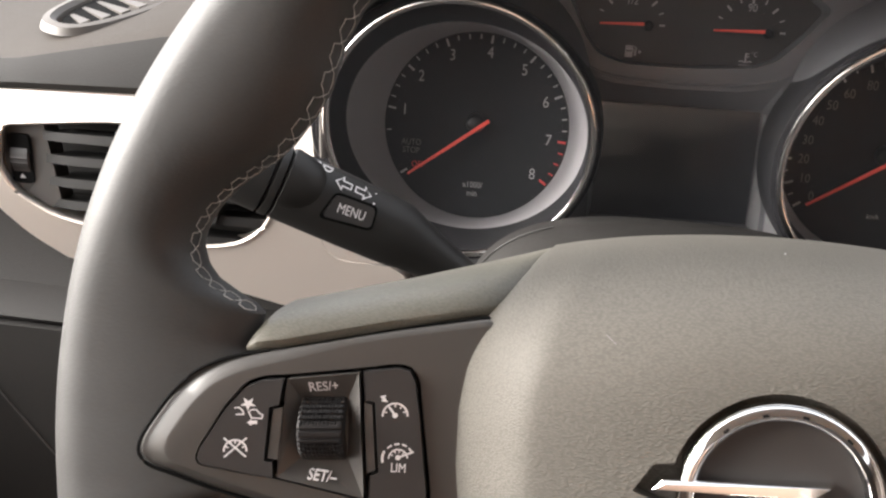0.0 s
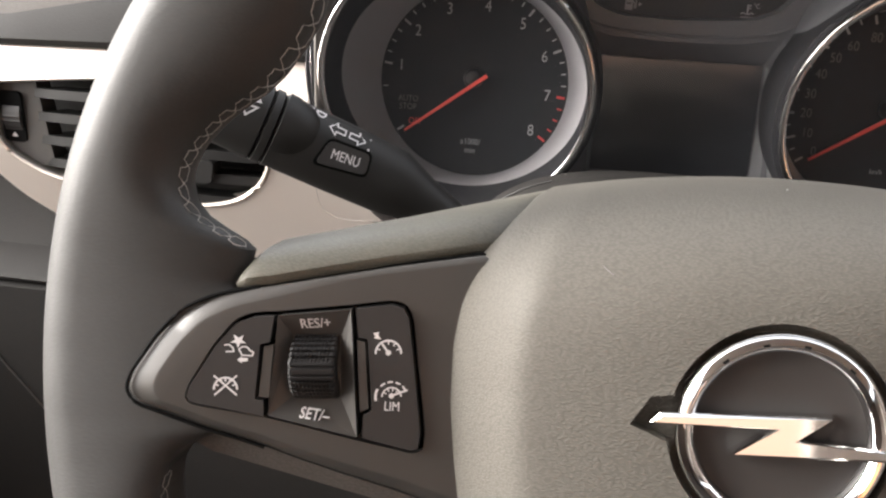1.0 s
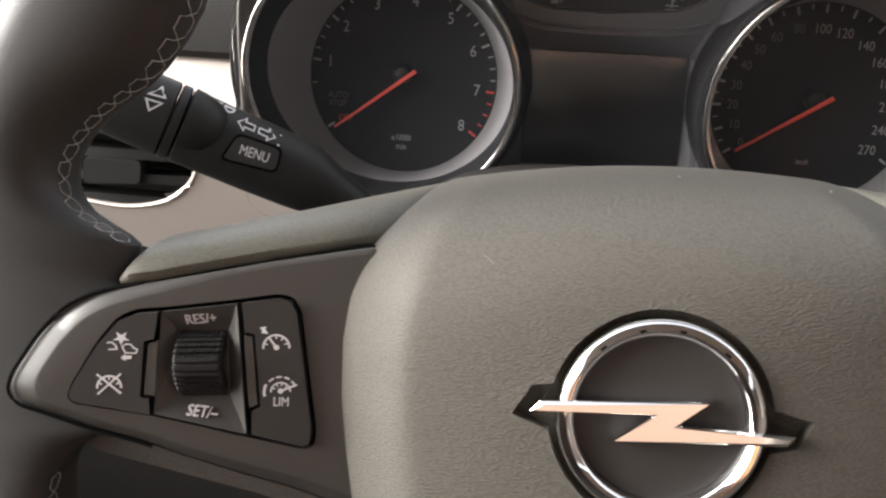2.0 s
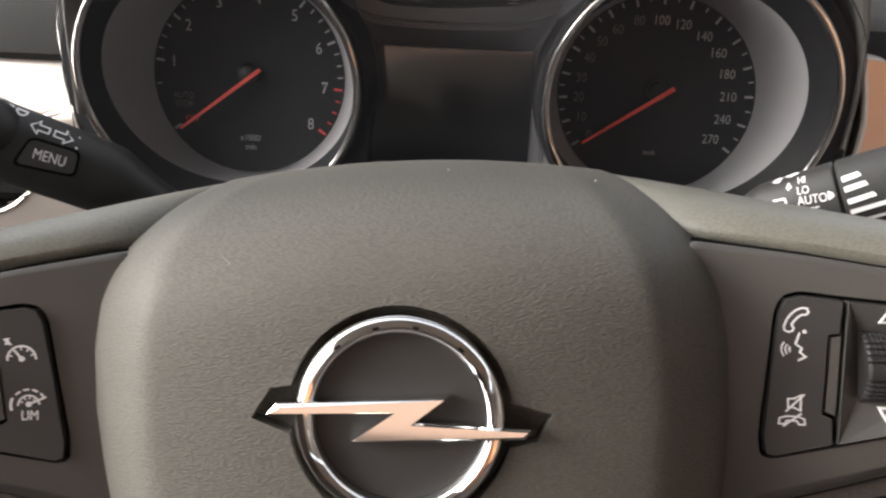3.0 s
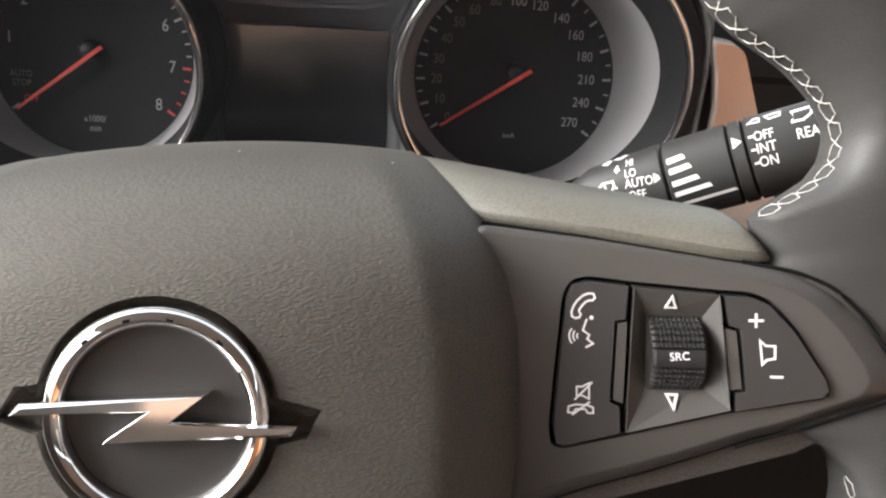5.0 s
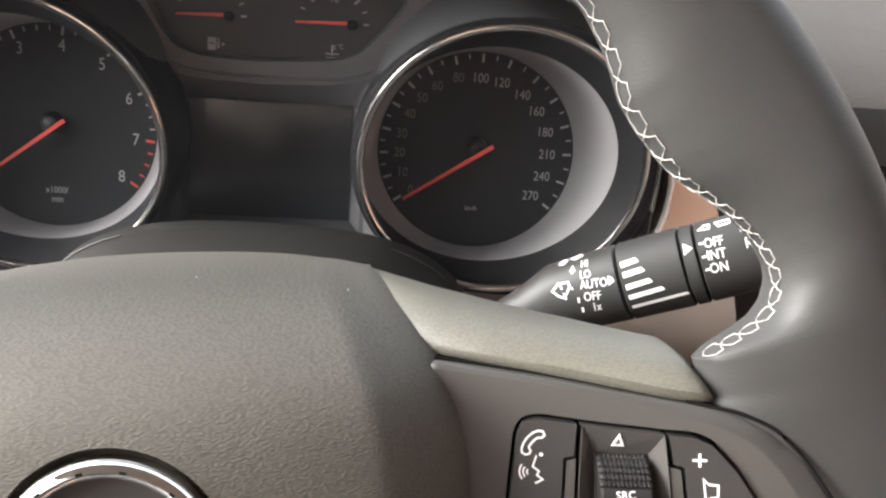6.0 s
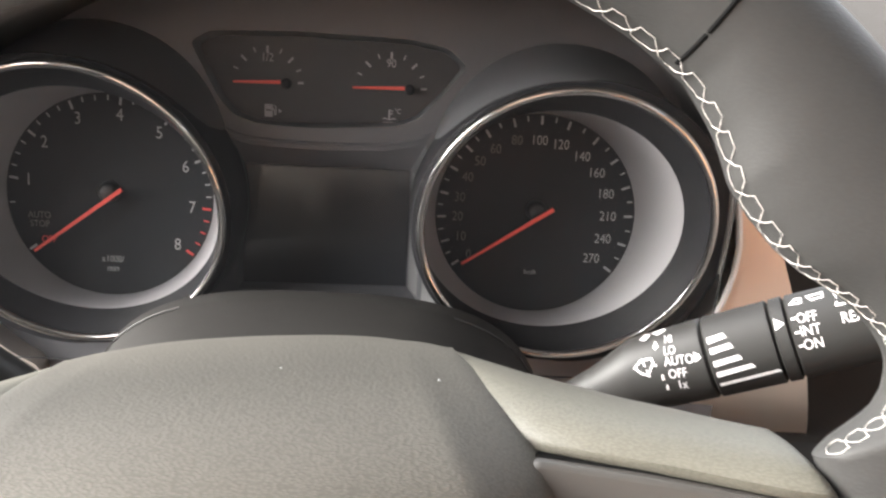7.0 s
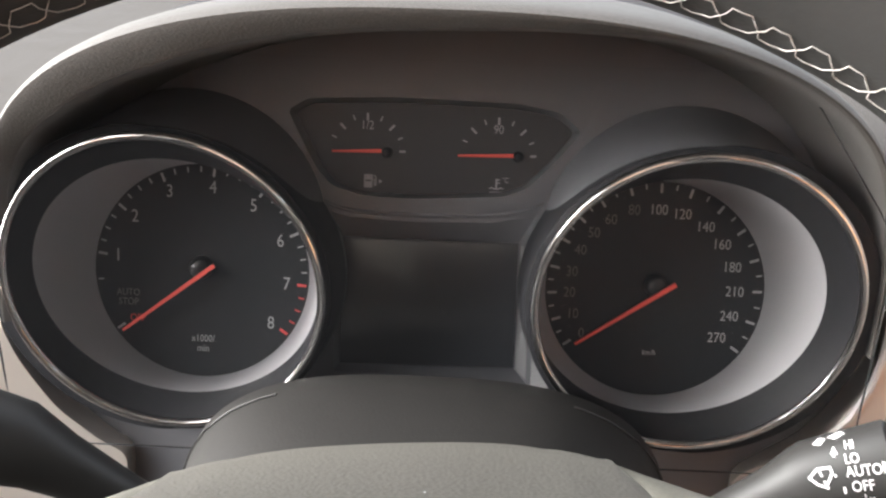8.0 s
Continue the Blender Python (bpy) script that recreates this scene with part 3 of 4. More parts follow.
        prism([(c[0] - 5.0, c[1] + 6.6), (c[0] - 3.0, c[1] + 6.9), (c[0] - 3.4, c[1] + 6.0), (c[0] - 2.4, c[1] + 4.5), (c[0] - 4.7, c[1] + 4.9), (c[0] - 4.2, c[1] + 5.6)], P, 0.2, bm)
        part("symbol", scaled(bm, c, 0.70, (-84.1, 9.6)), M_PRINT, inner, "white gauge symbol with an arrow")
        c = (-82.4, -3.0)
        bm = stroke(arc(c[0], c[1], 3.1, 0, 180, 16), 0.47, P)
        for a0 in (25, 55, 85, 115):
            stroke(arc(c[0], c[1], 5.0, a0, a0 + 20, 4), 0.55, P, bm=bm)
        stroke(arc(c[0], c[1], 5.2, 150, 195, 6), 0.78, P, bm=bm)
        stroke([(c[0], c[1] + 0.3), (c[0] + 5.2, c[1] + 2.3)], 0.62, P, bm=bm)
        prism(arc(c[0], c[1] + 0.3, 0.9, 0, 360, 12)[:-1], P, 0.2, bm)
        for a in (45, 80, 115, 150):
            stroke([(c[0] + 1.9 * math.cos(radians(a)), c[1] + 1.9 * math.sin(radians(a))), (c[0] + 2.9 * math.cos(radians(a)), c[1] + 2.9 * math.sin(radians(a)))], 0.35, P, bm=bm)
        part("symbol", scaled(bm, c, 0.70, (-83.3, -0.8)), M_PRINT, inner, "white speed limit gauge symbol")
        part("lettering", lettering("LIM", 3.1, -83.2, -3.2, P, -3, squeeze=0.78), M_PRINT, inner, "white letters")
        # outer button: distance warning and crossed gauge
        c = (-119.2, 10.6)
        star = [(c[0] + (2.9 if k % 2 else 1.15) * math.cos(radians(36 * k + 15)), c[1] + 0.6 + (2.6 if k % 2 else 1.0) * math.sin(radians(36 * k + 15))) for k in range(10)]
        bm = prism(star, P, 0.2)
        stroke([(c[0] - 4.8, c[1] - 1.0), (c[0] - 3.2, c[1] - 0.8), (c[0] - 1.9, c[1] - 2.0), (c[0] - 1.6, c[1] - 3.3), (c[0] - 4.4, c[1] - 3.4)], 0.43, P, bm=bm)
        stroke([(c[0] + 0.2, c[1] - 2.4), (c[0] + 1.4, c[1] - 1.6), (c[0] + 3.0, c[1] - 1.7), (c[0] + 4.0, c[1] - 3.0), (c[0] + 5.2, c[1] - 3.6), (c[0] + 4.8, c[1] - 4.9), (c[0] + 1.2, c[1] - 4.7)], 0.43, P, closed=True, bm=bm)
        prism([(c[0] - 0.4, c[1] - 6.4), (c[0] + 1.2, c[1] - 7.6), (c[0] + 1.1, c[1] - 7.0), (c[0] + 3.2, c[1] - 6.9), (c[0] + 3.2, c[1] - 5.7), (c[0] + 1.1, c[1] - 5.7), (c[0] + 1.2, c[1] - 5.1)], P, 0.2, bm)
        part("symbol", scaled(bm, c, 0.64, (-117.6, 12.0)), M_PRINT, outer, "white distance warning symbol")
        c = (-121.6, -0.6)
        bm = stroke(arc(c[0], c[1], 3.2, -5, 185, 16), 0.51, P)
        stroke([(c[0] - 3.1, c[1] - 1.9), (c[0] + 3.2, c[1] + 3.8)], 0.47, P, bm=bm)
        stroke([(c[0] + 3.1, c[1] - 1.9), (c[0] - 3.2, c[1] + 3.8)], 0.47, P, bm=bm)
        for a in (25, 62, 90, 118, 155):
            stroke([(c[0] + 2.1 * math.cos(radians(a)), c[1] + 2.1 * math.sin(radians(a))), (c[0] + 3.0 * math.cos(radians(a)), c[1] + 3.0 * math.sin(radians(a)))], 0.4, P, bm=bm)
        part("symbol", scaled(bm, c, 0.8, (-120.5, 1.2)), M_PRINT, outer, "white crossed gauge symbol")
    else:
        part("lettering", lettering("SRC", 2.3, 100.6, 6.2, lambda x, y: plane(x, y) - 4.1 + math.sqrt(max(8.34 ** 2 - (y - 5.75) ** 2, 0.1)), 4, squeeze=0.95), M_PRINT, roller, "white letters")
        bm = stroke([(99.0, 15.4), (100.9, 15.4), (100.0, 17.7)], 0.42, upper, 0.7, closed=True)
        part("symbol", bm, M_PRINT, wheel, "white triangle outline")
        bm = stroke([(99.4, -2.8), (101.4, -2.8), (100.5, -5.4)], 0.42, below, 0.7, closed=True)
        part("symbol", bm, M_PRINT, wheel, "white triangle outline")
        c = (83.8, 15.8)
        bm = stroke([(c[0] + x, c[1] + y) for x, y in ((1.2, 2.9), (2.4, 2.8), (2.8, 1.9), (2.2, 1.2), (1.3, 1.2), (0.5, 0.7), (-0.3, -0.2), (-0.9, -1.1), (-0.9, -1.6), (-0.5, -2.1), (-0.8, -2.9), (-1.7, -3.2), (-2.6, -2.7), (-2.7, -1.7), (-2.2, -0.2), (-1.3, 1.2), (-0.1, 2.3))], 0.42, P, closed=True)
        part("symbol", scaled(bm, c, 0.85, (82.6, 15.9)), M_PRINT, inner, "white handset outline")
        bm = stroke([(84.9, 12.6), (84.0, 9.8), (85.5, 8.7), (85.0, 7.7), (86.4, 6.6), (84.6, 5.6)], 0.39, P)
        prism(arc(86.0, 12.9, 0.5, 0, 360, 8)[:-1], P, 0.2, bm)
        for k in range(3):
            stroke(arc(83.6, 8.4, 1.0 + 0.9 * k, 140, 220, 6), 0.35, P, bm=bm)
        part("symbol", scaled(bm, (84.4, 9.2), 0.85, (82.9, 10.2)), M_PRINT, inner, "white voice control symbol")
        c = (82.6, -1.6)
        bm = stroke([(c[0] - 1.5, c[1] - 1.2), (c[0] - 1.5, c[1] + 1.0), (c[0] - 0.2, c[1] + 1.0), (c[0] + 1.4, c[1] + 1.9), (c[0] + 1.4, c[1] - 2.0), (c[0] - 0.2, c[1] - 1.2)], 0.35, P, closed=True)
        stroke([(c[0] - 2.0, c[1] - 2.3), (c[0] + 2.2, c[1] + 2.2)], 0.39, P, bm=bm)
        c = (82.0, -6.2)
        stroke([(c[0] - 3.0, c[1] - 0.9), (c[0] - 2.8, c[1] + 0.6), (c[0] - 1.2, c[1] + 1.1), (c[0] + 1.4, c[1] + 1.1), (c[0] + 2.9, c[1] + 0.5), (c[0] + 3.0, c[1] - 0.9), (c[0] + 1.6, c[1] - 0.9), (c[0] + 1.2, c[1]), (c[0] - 1.2, c[1]), (c[0] - 1.6, c[1] - 0.9)], 0.35, P, closed=True, bm=bm)
        stroke([(c[0] - 2.0, c[1] - 1.5), (c[0] + 2.2, c[1] + 1.9)], 0.39, P, bm=bm)
        part("symbol", scaled(bm, (82.3, -3.9), 0.85, (82.3, -3.9)), M_PRINT, inner, "white mute and hang-up symbols")
        bm = stroke([(114.2, 13.2), (117.0, 13.2)], 0.43, P)
        stroke([(115.6, 11.8), (115.6, 14.6)], 0.43, P, bm=bm)
        stroke([(118.4, 1.9), (120.8, 1.9)], 0.43, P, bm=bm)
        stroke([(116.4, 9.2), (117.4, 8.2), (119.2, 8.1), (119.2, 5.6), (117.7, 5.3), (116.9, 4.4)], 0.39, P, closed=True, bm=bm)
        part("symbol", bm, M_PRINT, outer, "white plus, minus and loudspeaker symbols")

# ---- instrument cluster ----
CLUSTER = Matrix.Translation((-0.002, 0.2546, 0.915)) @ pose(0, 0, 0, 80, 0, 0)
cluster = empty("instrument_cluster", CLUSTER, "dark instrument cluster with two chrome-ringed dials and a blank display", "instrument cluster")
FACE = {"tacho": (-102.7, -1.5), "speedo": (92.1, -1.3)}
RING = {"tacho": (-106.0, -1.0), "speedo": (100.0, -1.0)}


def marks(c, angles, r0, r1, width, bm=None):
    bm = bm or bmesh.new()
    for a in angles:
        stroke([polar(c, r0, a), polar(c, r1, a)], width, 0.3, bm=bm)
    return bm


def needle(c, tail, tip, z, w0, w1):
    d = (Vector(tip) - Vector(tail)).normalized()
    n = Vector((-d.y, d.x))
    t, p = Vector(tail), Vector(tip)
    return prism([tuple(t + n * w0), tuple(t - n * w0), tuple(p - n * w1), tuple(p + n * w1)], z, 1.4)


def dial(which, digits, major, minor, red_from, tail, tip):
    c, rc = FACE[which], RING[which]
    face = part("dial_face", prism(arc(c[0], c[1], 47, 0, 360, 72)[:-1], 0, 3), M_DIAL, cluster, "matt black dial face")
    for angles, r0, width in ((major, 41.6, 1.1), (minor, 43.2, 0.65)):
        for a in angles:
            red = a <= red_from
            part("tick_mark", marks(c, [a], r0, 45.6, width), M_REDPRINT if red else M_DIALPRINT, face, "red tick" if red else "white tick", smooth=False)
    for text, x, y, size, mat in digits:
        part("dial_lettering", lettering(text, size, x, y, 0.3, squeeze=0.84), mat, face)
    part("needle", needle(c, tail, tip, 9.0, 0.95, 0.55), M_NEEDLE, cluster, "red pointer at rest near zero", bevel=0.25)
    cap_ob = part("needle_cap", lathe([(0.01, 6.6), (2.8, 6.4), (4.0, 5.6), (4.6, 4.0), (4.8, 0)], 40), M_CAP, cluster, "round black pointer cap")
    cap_ob.location = (c[0] * MM, (c[1] + 2.2) * MM, 0)
    # funnel: face edge, grey wall, black collar, chrome ring
    n = 96
    rows_grey, rows_black = [], []
    mid = ((c[0] * 2 + rc[0]) / 3, 0.0)
    for k in range(n):
        a = 2 * math.pi * k / n
        co, si = math.cos(a), math.sin(a)
        lean = 17.5 * si
        out = 5.0 * max(0.0, co if c[0] > 0 else -co) ** 0.6
        e = (mid[0] + 57 * co, mid[1] + 50 * si, 33 + lean * 0.9)
        f = (c[0] + 46.6 * co, c[1] + 46.6 * si, 0.1)
        g = [(f[0] + (e[0] - f[0]) * t, f[1] + (e[1] - f[1]) * t, f[2] + (e[2] - f[2]) * (t ** 1.15)) for t in (0, 0.12, 0.25, 0.4, 0.55, 0.7, 0.85, 1)]
        rows_grey.append(g)
        o = (rc[0] + 60.8 * co, rc[1] + 58.6 * si, 42.5 + lean)
        rows_black.append([e, ((e[0] + o[0]) / 2, (e[1] + o[1]) / 2, (e[2] + o[2]) / 2 - 1.0), o,
                           (rc[0] + 65.0 * co, rc[1] + 62.6 * si, 41 + lean), (rc[0] + (65.6 + 0.85 * out) * co, rc[1] + (63.2 + 0.6 * out) * si, 40.6 + lean),
                           (rc[0] + (66.0 + out) * co, rc[1] + (63.4 + 0.7 * out) * si, 38 + lean), (rc[0] + (66.5 + out) * co, rc[1] + (64 + 0.7 * out) * si, 6)])
    part("dial_funnel", grid(rows_grey, wrap=True), M_CONE, cluster, "light grey inner wall of the dial tube")
    part("dial_collar", grid(rows_black, wrap=True), M_COLLAR, cluster, "satin black collar of the dial tube")
    rows = []
    for k in range(n):
        a = 2 * math.pi * k / n
        co, si = math.cos(a), math.sin(a)
        rows.append([(rc[0] + (62.0 + 1.8 * math.cos(b)) * co, rc[1] + (59.8 + 1.8 * math.cos(b)) * si, 42.8 + 17.5 * si + 1.7 * math.sin(b)) for b in np.linspace(0, 2 * math.pi, 13)[:-1]])
    shoulder = []
    for k in range(96):
        a = 2 * math.pi * k / 96
        co, si = math.cos(a), math.sin(a)
        base = 66.5 + 40 * max(0, si - 0.5)
        top = 39 + 17.5 * si
        shoulder.append([(rc[0] + (65.0 + (base - 65.0) * u) * co, rc[1] + (63.0 + (base - 65.0) * u) * si, 1.0 + (top - 1.0) * (1 - u) ** 1.7) for u in (0, 0.08, 0.18, 0.3, 0.45, 0.62, 0.8, 1)])
    part("dial_shoulder", grid(shoulder, wrap=True), M_MASK, cluster, "satin shoulder flaring from the dial tube")
    part("chrome_ring", grid(rows, closed=True, wrap=True), M_CHROME, cluster, "polished chrome dial ring")


T_MAJ = [215.5] + [171.4 - 29.5 * k for k in range(8)]
T_MIN = [186.2] + [171.4 - 29.5 / 4 * k for k in range(29) if k % 4]
c = FACE["tacho"]
digs = [(str(k), *polar((c[0], c[1]), 37.0, T_MAJ[k] - 0.5), 7.8, M_DIALPRINT) for k in range(1, 9)]
digs += [("AUTO", -135, -11.8, 4.4, M_DIMPRINT), ("STOP", -135, -15.9, 4.4, M_DIMPRINT), ("OFF", -131.0, -23.0, 4.6, M_REDPRINT),
         ("x1000/", -102.3, -31.1, 4.4, M_DIALPRINT), ("min", -102.3, -35.5, 4.4, M_DIALPRINT)]
dial("tacho", digs, T_MAJ, T_MIN, T_MAJ[7] + 1, (-95.3, 2.9), (-134.5, -26.6))
S_AT = {0: 214.2, 10: 199, 20: 183.7, 30: 169, 40: 153, 50: 138, 60: 123.5, 80: 106.5, 100: 89.8, 120: 73, 140: 54.2, 160: 37, 180: 19, 210: 1.2, 240: -16.8, 270: -34.5}
c = FACE["speedo"]
# numerals below 100 take dim_print: the dial tube's shade put into their colour
digs = [(str(k), *polar((c[0] - 0.6, c[1] - 0.3), 35.6 if k < 100 else 34.6, a), 6.3, M_DIALPRINT if k >= 100 else M_DIMPRINT) for k, a in S_AT.items()]
digs += [("km/h", 91.6, -28.9, 3.4, M_DIALPRINT)]
angs = sorted(S_AT.values(), reverse=True)
dial("speedo", digs, angs, [(a + b) / 2 for a, b in zip(angs, angs[1:])], -200, (99.2, 2.8), (58.5, -24.4))

# mask between the dials with recesses for the display and the small gauges
mask = part("mask", prism(rounded([(-190, -108), (-186, 40), (-150, 90), (-100, 114), (-50, 124), (45, 124), (95, 114), (145, 90), (180, 40), (184, -108)], 20), 9, 12), M_MASK, None)
mask.matrix_world = CLUSTER


def taper(outline_front, z0, outline_back, z1):
    bm = bmesh.new()
    a = [bm.verts.new((x, y, z0)) for x, y in outline_front]
    b = [bm.verts.new((x, y, z1)) for x, y in outline_back]
    bm.faces.new(a)
    bm.faces.new(b[::-1])
    for i in range(len(a)):
        k = (i + 1) % len(a)
        bm.faces.new((a[i], b[i], b[k], a[k]))
    return bm


DISP = [(-42.0, -39), (33.2, -38), (33.2, 16.2), (33.2, 16.6), (30, 16.6), (18, 16.6), (-8, 16.7), (-34, 16.8), (-41.8, 16.8), (-42.0, 16.5)]
DISPF = [(-44.0, -40.5), (42.0, -46), (40.5, 16), (41.5, 33.0), (35.5, 30.7), (21, 27.9), (-8, 26.9), (-37, 28.0), (-47, 30.8), (-45, 17)]
SMALL = rounded([(-34.2, 36.2), (-9, 35.6), (25, 37.8), (34.5, 41.4), (45.5, 52.5), (54.5, 64), (46, 70.4), (30, 73), (-18, 74), (-55, 72.5), (-62.5, 68.5), (-51, 46.5), (-45, 39.7)], 3)
SMALLF = rounded([(-34.0, 35.0), (-9, 34.4), (26, 36.6), (36.0, 40.6), (47.0, 52.2), (57.0, 64.5), (48, 72.5), (31, 75.5), (-18, 76.5), (-56, 75), (-65.0, 69.5), (-53, 46.0), (-46, 38.6)], 3)
cutters = [part("cutter", taper(DISPF, 11, DISP, 0.4), M_MASK), part("cutter", taper(SMALLF, 11, SMALL, 0.6), M_MASK)]
for name in ("tacho", "speedo"):
    rc = RING[name]
    cutters.append(part("cutter", prism(arc(rc[0], rc[1], 63.5, 0, 360, 64)[:-1], 30, 60), M_MASK))
for c in cutters:
    c.matrix_world = CLUSTER
cut(mask, *cutters)
mask.matrix_world = Matrix.Identity(4)
mask.parent = cluster
mask["label"] = "satin black mask between the dials"
part("display", prism(DISP, 0.9, 2), M_SCREEN, cluster, "blank black display")
rows = [[(x, y, 3.6) for x in (-41.8, 0, 33.0)] for y in (-38.3, -11, 16.0)]
lens = part("display_lens", grid(rows), M_LENS, cluster, "clear flat lens over the display")
lens.visible_shadow = False
# pale strip over the display's side facet: light from the left is in its colour
part("display_side", prism([(34.0, -38.5), (50.0, -49), (43.0, -30), (40.5, 16.8), (34.2, 15.6)], lambda x, y: 2.4 + (x - 34.2) * 1.02, 0.8), M_SATIN, cluster, "satin strip beside the display, window light in its pale grey", smooth=False)
gauge = part("small_gauge_face", prism(SMALL, 0.8, 2), M_GAUGE, cluster, "black face of the fuel and temperature gauges")
LIP = [(-50, 32.6), (-44, 30.2), (-37, 28.8), (-24, 28.0), (-8, 27.7), (8, 27.9), (21, 28.7), (29, 30.0), (36, 31.8), (42.3, 34.4)]
part("recess_lip", tube([(x, y, 8.7) for x, y in LIP], 0.9, n=10), M_MASK, cluster, "rounded lip below the small gauges")
for cx, num, tip in ((-32.3, "1/2", -46.5), (22.7, "90", 6.0)):
    c = (cx, 53.0)
    for a, r0, width in ((135, 13.0, 1.0), (90, 13.0, 1.0), (45, 13.0, 1.0), (2, 13.6, 1.0), (157, 14.0, 0.6), (112, 14.0, 0.6), (67, 14.0, 0.6), (23, 14.0, 0.6)):
        part("tick_mark", marks(c, [a], r0, 16.2, width), M_DIALPRINT, gauge, "white tick", smooth=False).location = (0, 0, 0.85 * MM)
    part("dial_lettering", lettering(num, 5.2, cx, 64.0, 1.15, squeeze=0.85), M_DIALPRINT, gauge)
    part("needle", prism([(cx + 6.4, 52.9), (cx + 6.4, 54.5), (tip, 53.4), (tip, 52.6)], 5.5, 1.2), M_NEEDLE, cluster, "red pointer")
    ncap = part("needle_cap", lathe([(0.01, 5.0), (1.6, 4.8), (2.2, 4.0), (2.4, 0)], 32), M_DIAL, cluster, "round black pointer cap")
    ncap.location = ((cx + 8.5) * MM, 53.0 * MM, 0)
Z = 1.15
bm = stroke([(-33.0, 38.2), (-33.0, 43.2), (-30.0, 43.2), (-30.0, 38.2)], 0.6, Z, closed=True)
prism([(-32.6, 41.2), (-30.4, 41.2), (-30.4, 42.8), (-32.6, 42.8)], Z - 0.1, 0.1, bm)
prism([(-33.0, 38.2), (-30.0, 38.2), (-30.0, 40.6), (-33.0, 40.6)], Z - 0.05, 0.1, bm)
stroke([(-30.0, 42.0), (-28.9, 41.2), (-28.9, 39.0), (-28.2, 39.0), (-28.2, 42.4), (-29.2, 43.2)], 0.45, Z, bm=bm)
prism([(-27.0, 39.8), (-25.4, 40.7), (-27.0, 41.6)], Z, 0.2, bm)
part("symbol", bm, M_DIALPRINT, gauge, "white fuel pump symbol")
bm = stroke([(22.6, 39.6), (22.6, 43.6)], 0.8, Z)
stroke([(22.6, 43.2), (24.2, 43.2)], 0.5, Z, bm=bm)
stroke([(22.6, 41.9), (24.2, 41.9)], 0.5, Z, bm=bm)
stroke([(19.6, 39.4), (20.8, 39.9), (21.8, 39.3), (23.4, 39.3), (24.4, 39.9), (25.6, 39.4)], 0.5, Z, bm=bm)
stroke([(19.8, 37.9), (25.4, 37.9)], 0.5, Z, bm=bm)
part("symbol", bm, M_DIALPRINT, gauge, "white coolant symbol")
part("dial_lettering", lettering("\u00b0C", 3.2, 26.4, 43.0, Z, squeeze=0.85), M_DIALPRINT, gauge)


# clear cover leaning over both dials, added to lay veiling haze on them
cover = part("cover_lens", prism(rounded([(-172, -70), (168, -70), (166, 30), (120, 88), (-125, 88), (-170, 30)], 15), lambda x, y: 50.5 + 0.29 * y, 1.5), M_COVER, cluster, "clear plastic cover, its pale film stands for haze")
cover.visible_shadow = False

# ---- hood over the cluster ----
dashboard = empty("dashboard", Matrix.Identity(4), "dark grained dashboard with a hood over the cluster", "dashboard")


def arch(t, grow):
    """A point of the hood's arch, t from 0 (left foot) to 1 (right foot), grown outwards."""
    a = math.pi * (1 - t)
    ca, sa = math.cos(a), math.sin(a)
    hx, hz = 0.171 + grow - 0.009 * abs(ca) ** 8, 0.126 + grow
    return (-0.003 + hx * math.copysign(abs(ca) ** (2 / 2.6), ca), 0.90 + hz * abs(sa) ** (2 / 2.6))


hood_front = [(-0.011, 0.292), (-0.0075, 0.250), (-0.0045, 0.210), (-0.0018, 0.182), (-0.0008, 0.1745), (0.0, 0.1715), (0.0012, 0.1706), (0.0055, 0.1690), (0.0085, 0.1678)]
hood_top = [(0.0078, 0.1676), (0.0092, 0.1700), (0.0103, 0.1755), (0.0110, 0.186), (0.0112, 0.205), (0.0108, 0.25), (0.008, 0.33), (-0.004, 0.42)]
rows = []
for i in range(97):
    t = 0.004 + 0.992 * i / 96
    sweep = 0.045 * abs(math.cos(math.pi * t)) ** 3
    band = table(t, [(0.0, 0.3), (0.15, 0.6), (0.25, 1.0), (0.36, 1.0), (0.5, 0.55), (0.62, 0.08), (1.0, 0.08)])
    profile = [(0.0075 - 0.0105 * band + (g if g < 0 else g * band), y) for g, y in hood_front] + hood_top
    rows.append([(x * 1000, (y + sweep * max(0, min(1, (0.29 - y) / 0.1))) * 1000, z * 1000) for g, y in profile for x, z in [arch(t, g)]])
# inner side of the hood in a lighter colour that stands for light falling there
part("hood_inside", grid([row[:6] for row in rows]), M_HOODINSIDE, dashboard, "inside of the hood, light put into its grey")
part("cluster_hood", grid([row[5:] for row in rows]), M_DASH, dashboard, "grained dark hood arching over the cluster")

# ---- steering column shroud ----
rows = []
for y, zt, hw in ((0.040, 0.884, 0.054), (0.080, 0.892, 0.062), (0.12, 0.897, 0.071), (0.16, 0.8975, 0.082), (0.19, 0.8955, 0.090), (0.205, 0.893, 0.092), (0.212, 0.886, 0.090), (0.216, 0.866, 0.082)):
    row = []
    for k in range(33):
        a = math.pi * (1 - k / 32)
        ca, sa = math.cos(a), math.sin(a)
        row.append(((-0.004 + 1.06 * hw * math.copysign(abs(ca) ** 0.72, ca)) * 1000, y * 1000, (zt - 0.075 + 0.075 * abs(sa) ** 0.62) * 1000))
    rows.append(row)
shroud = empty("column_shroud", Matrix.Identity(4), "grained dark plastic shroud of the steering column", "column shroud")
part("upper_shell", grid(rows), M_SHROUD, shroud, "grained upper half")
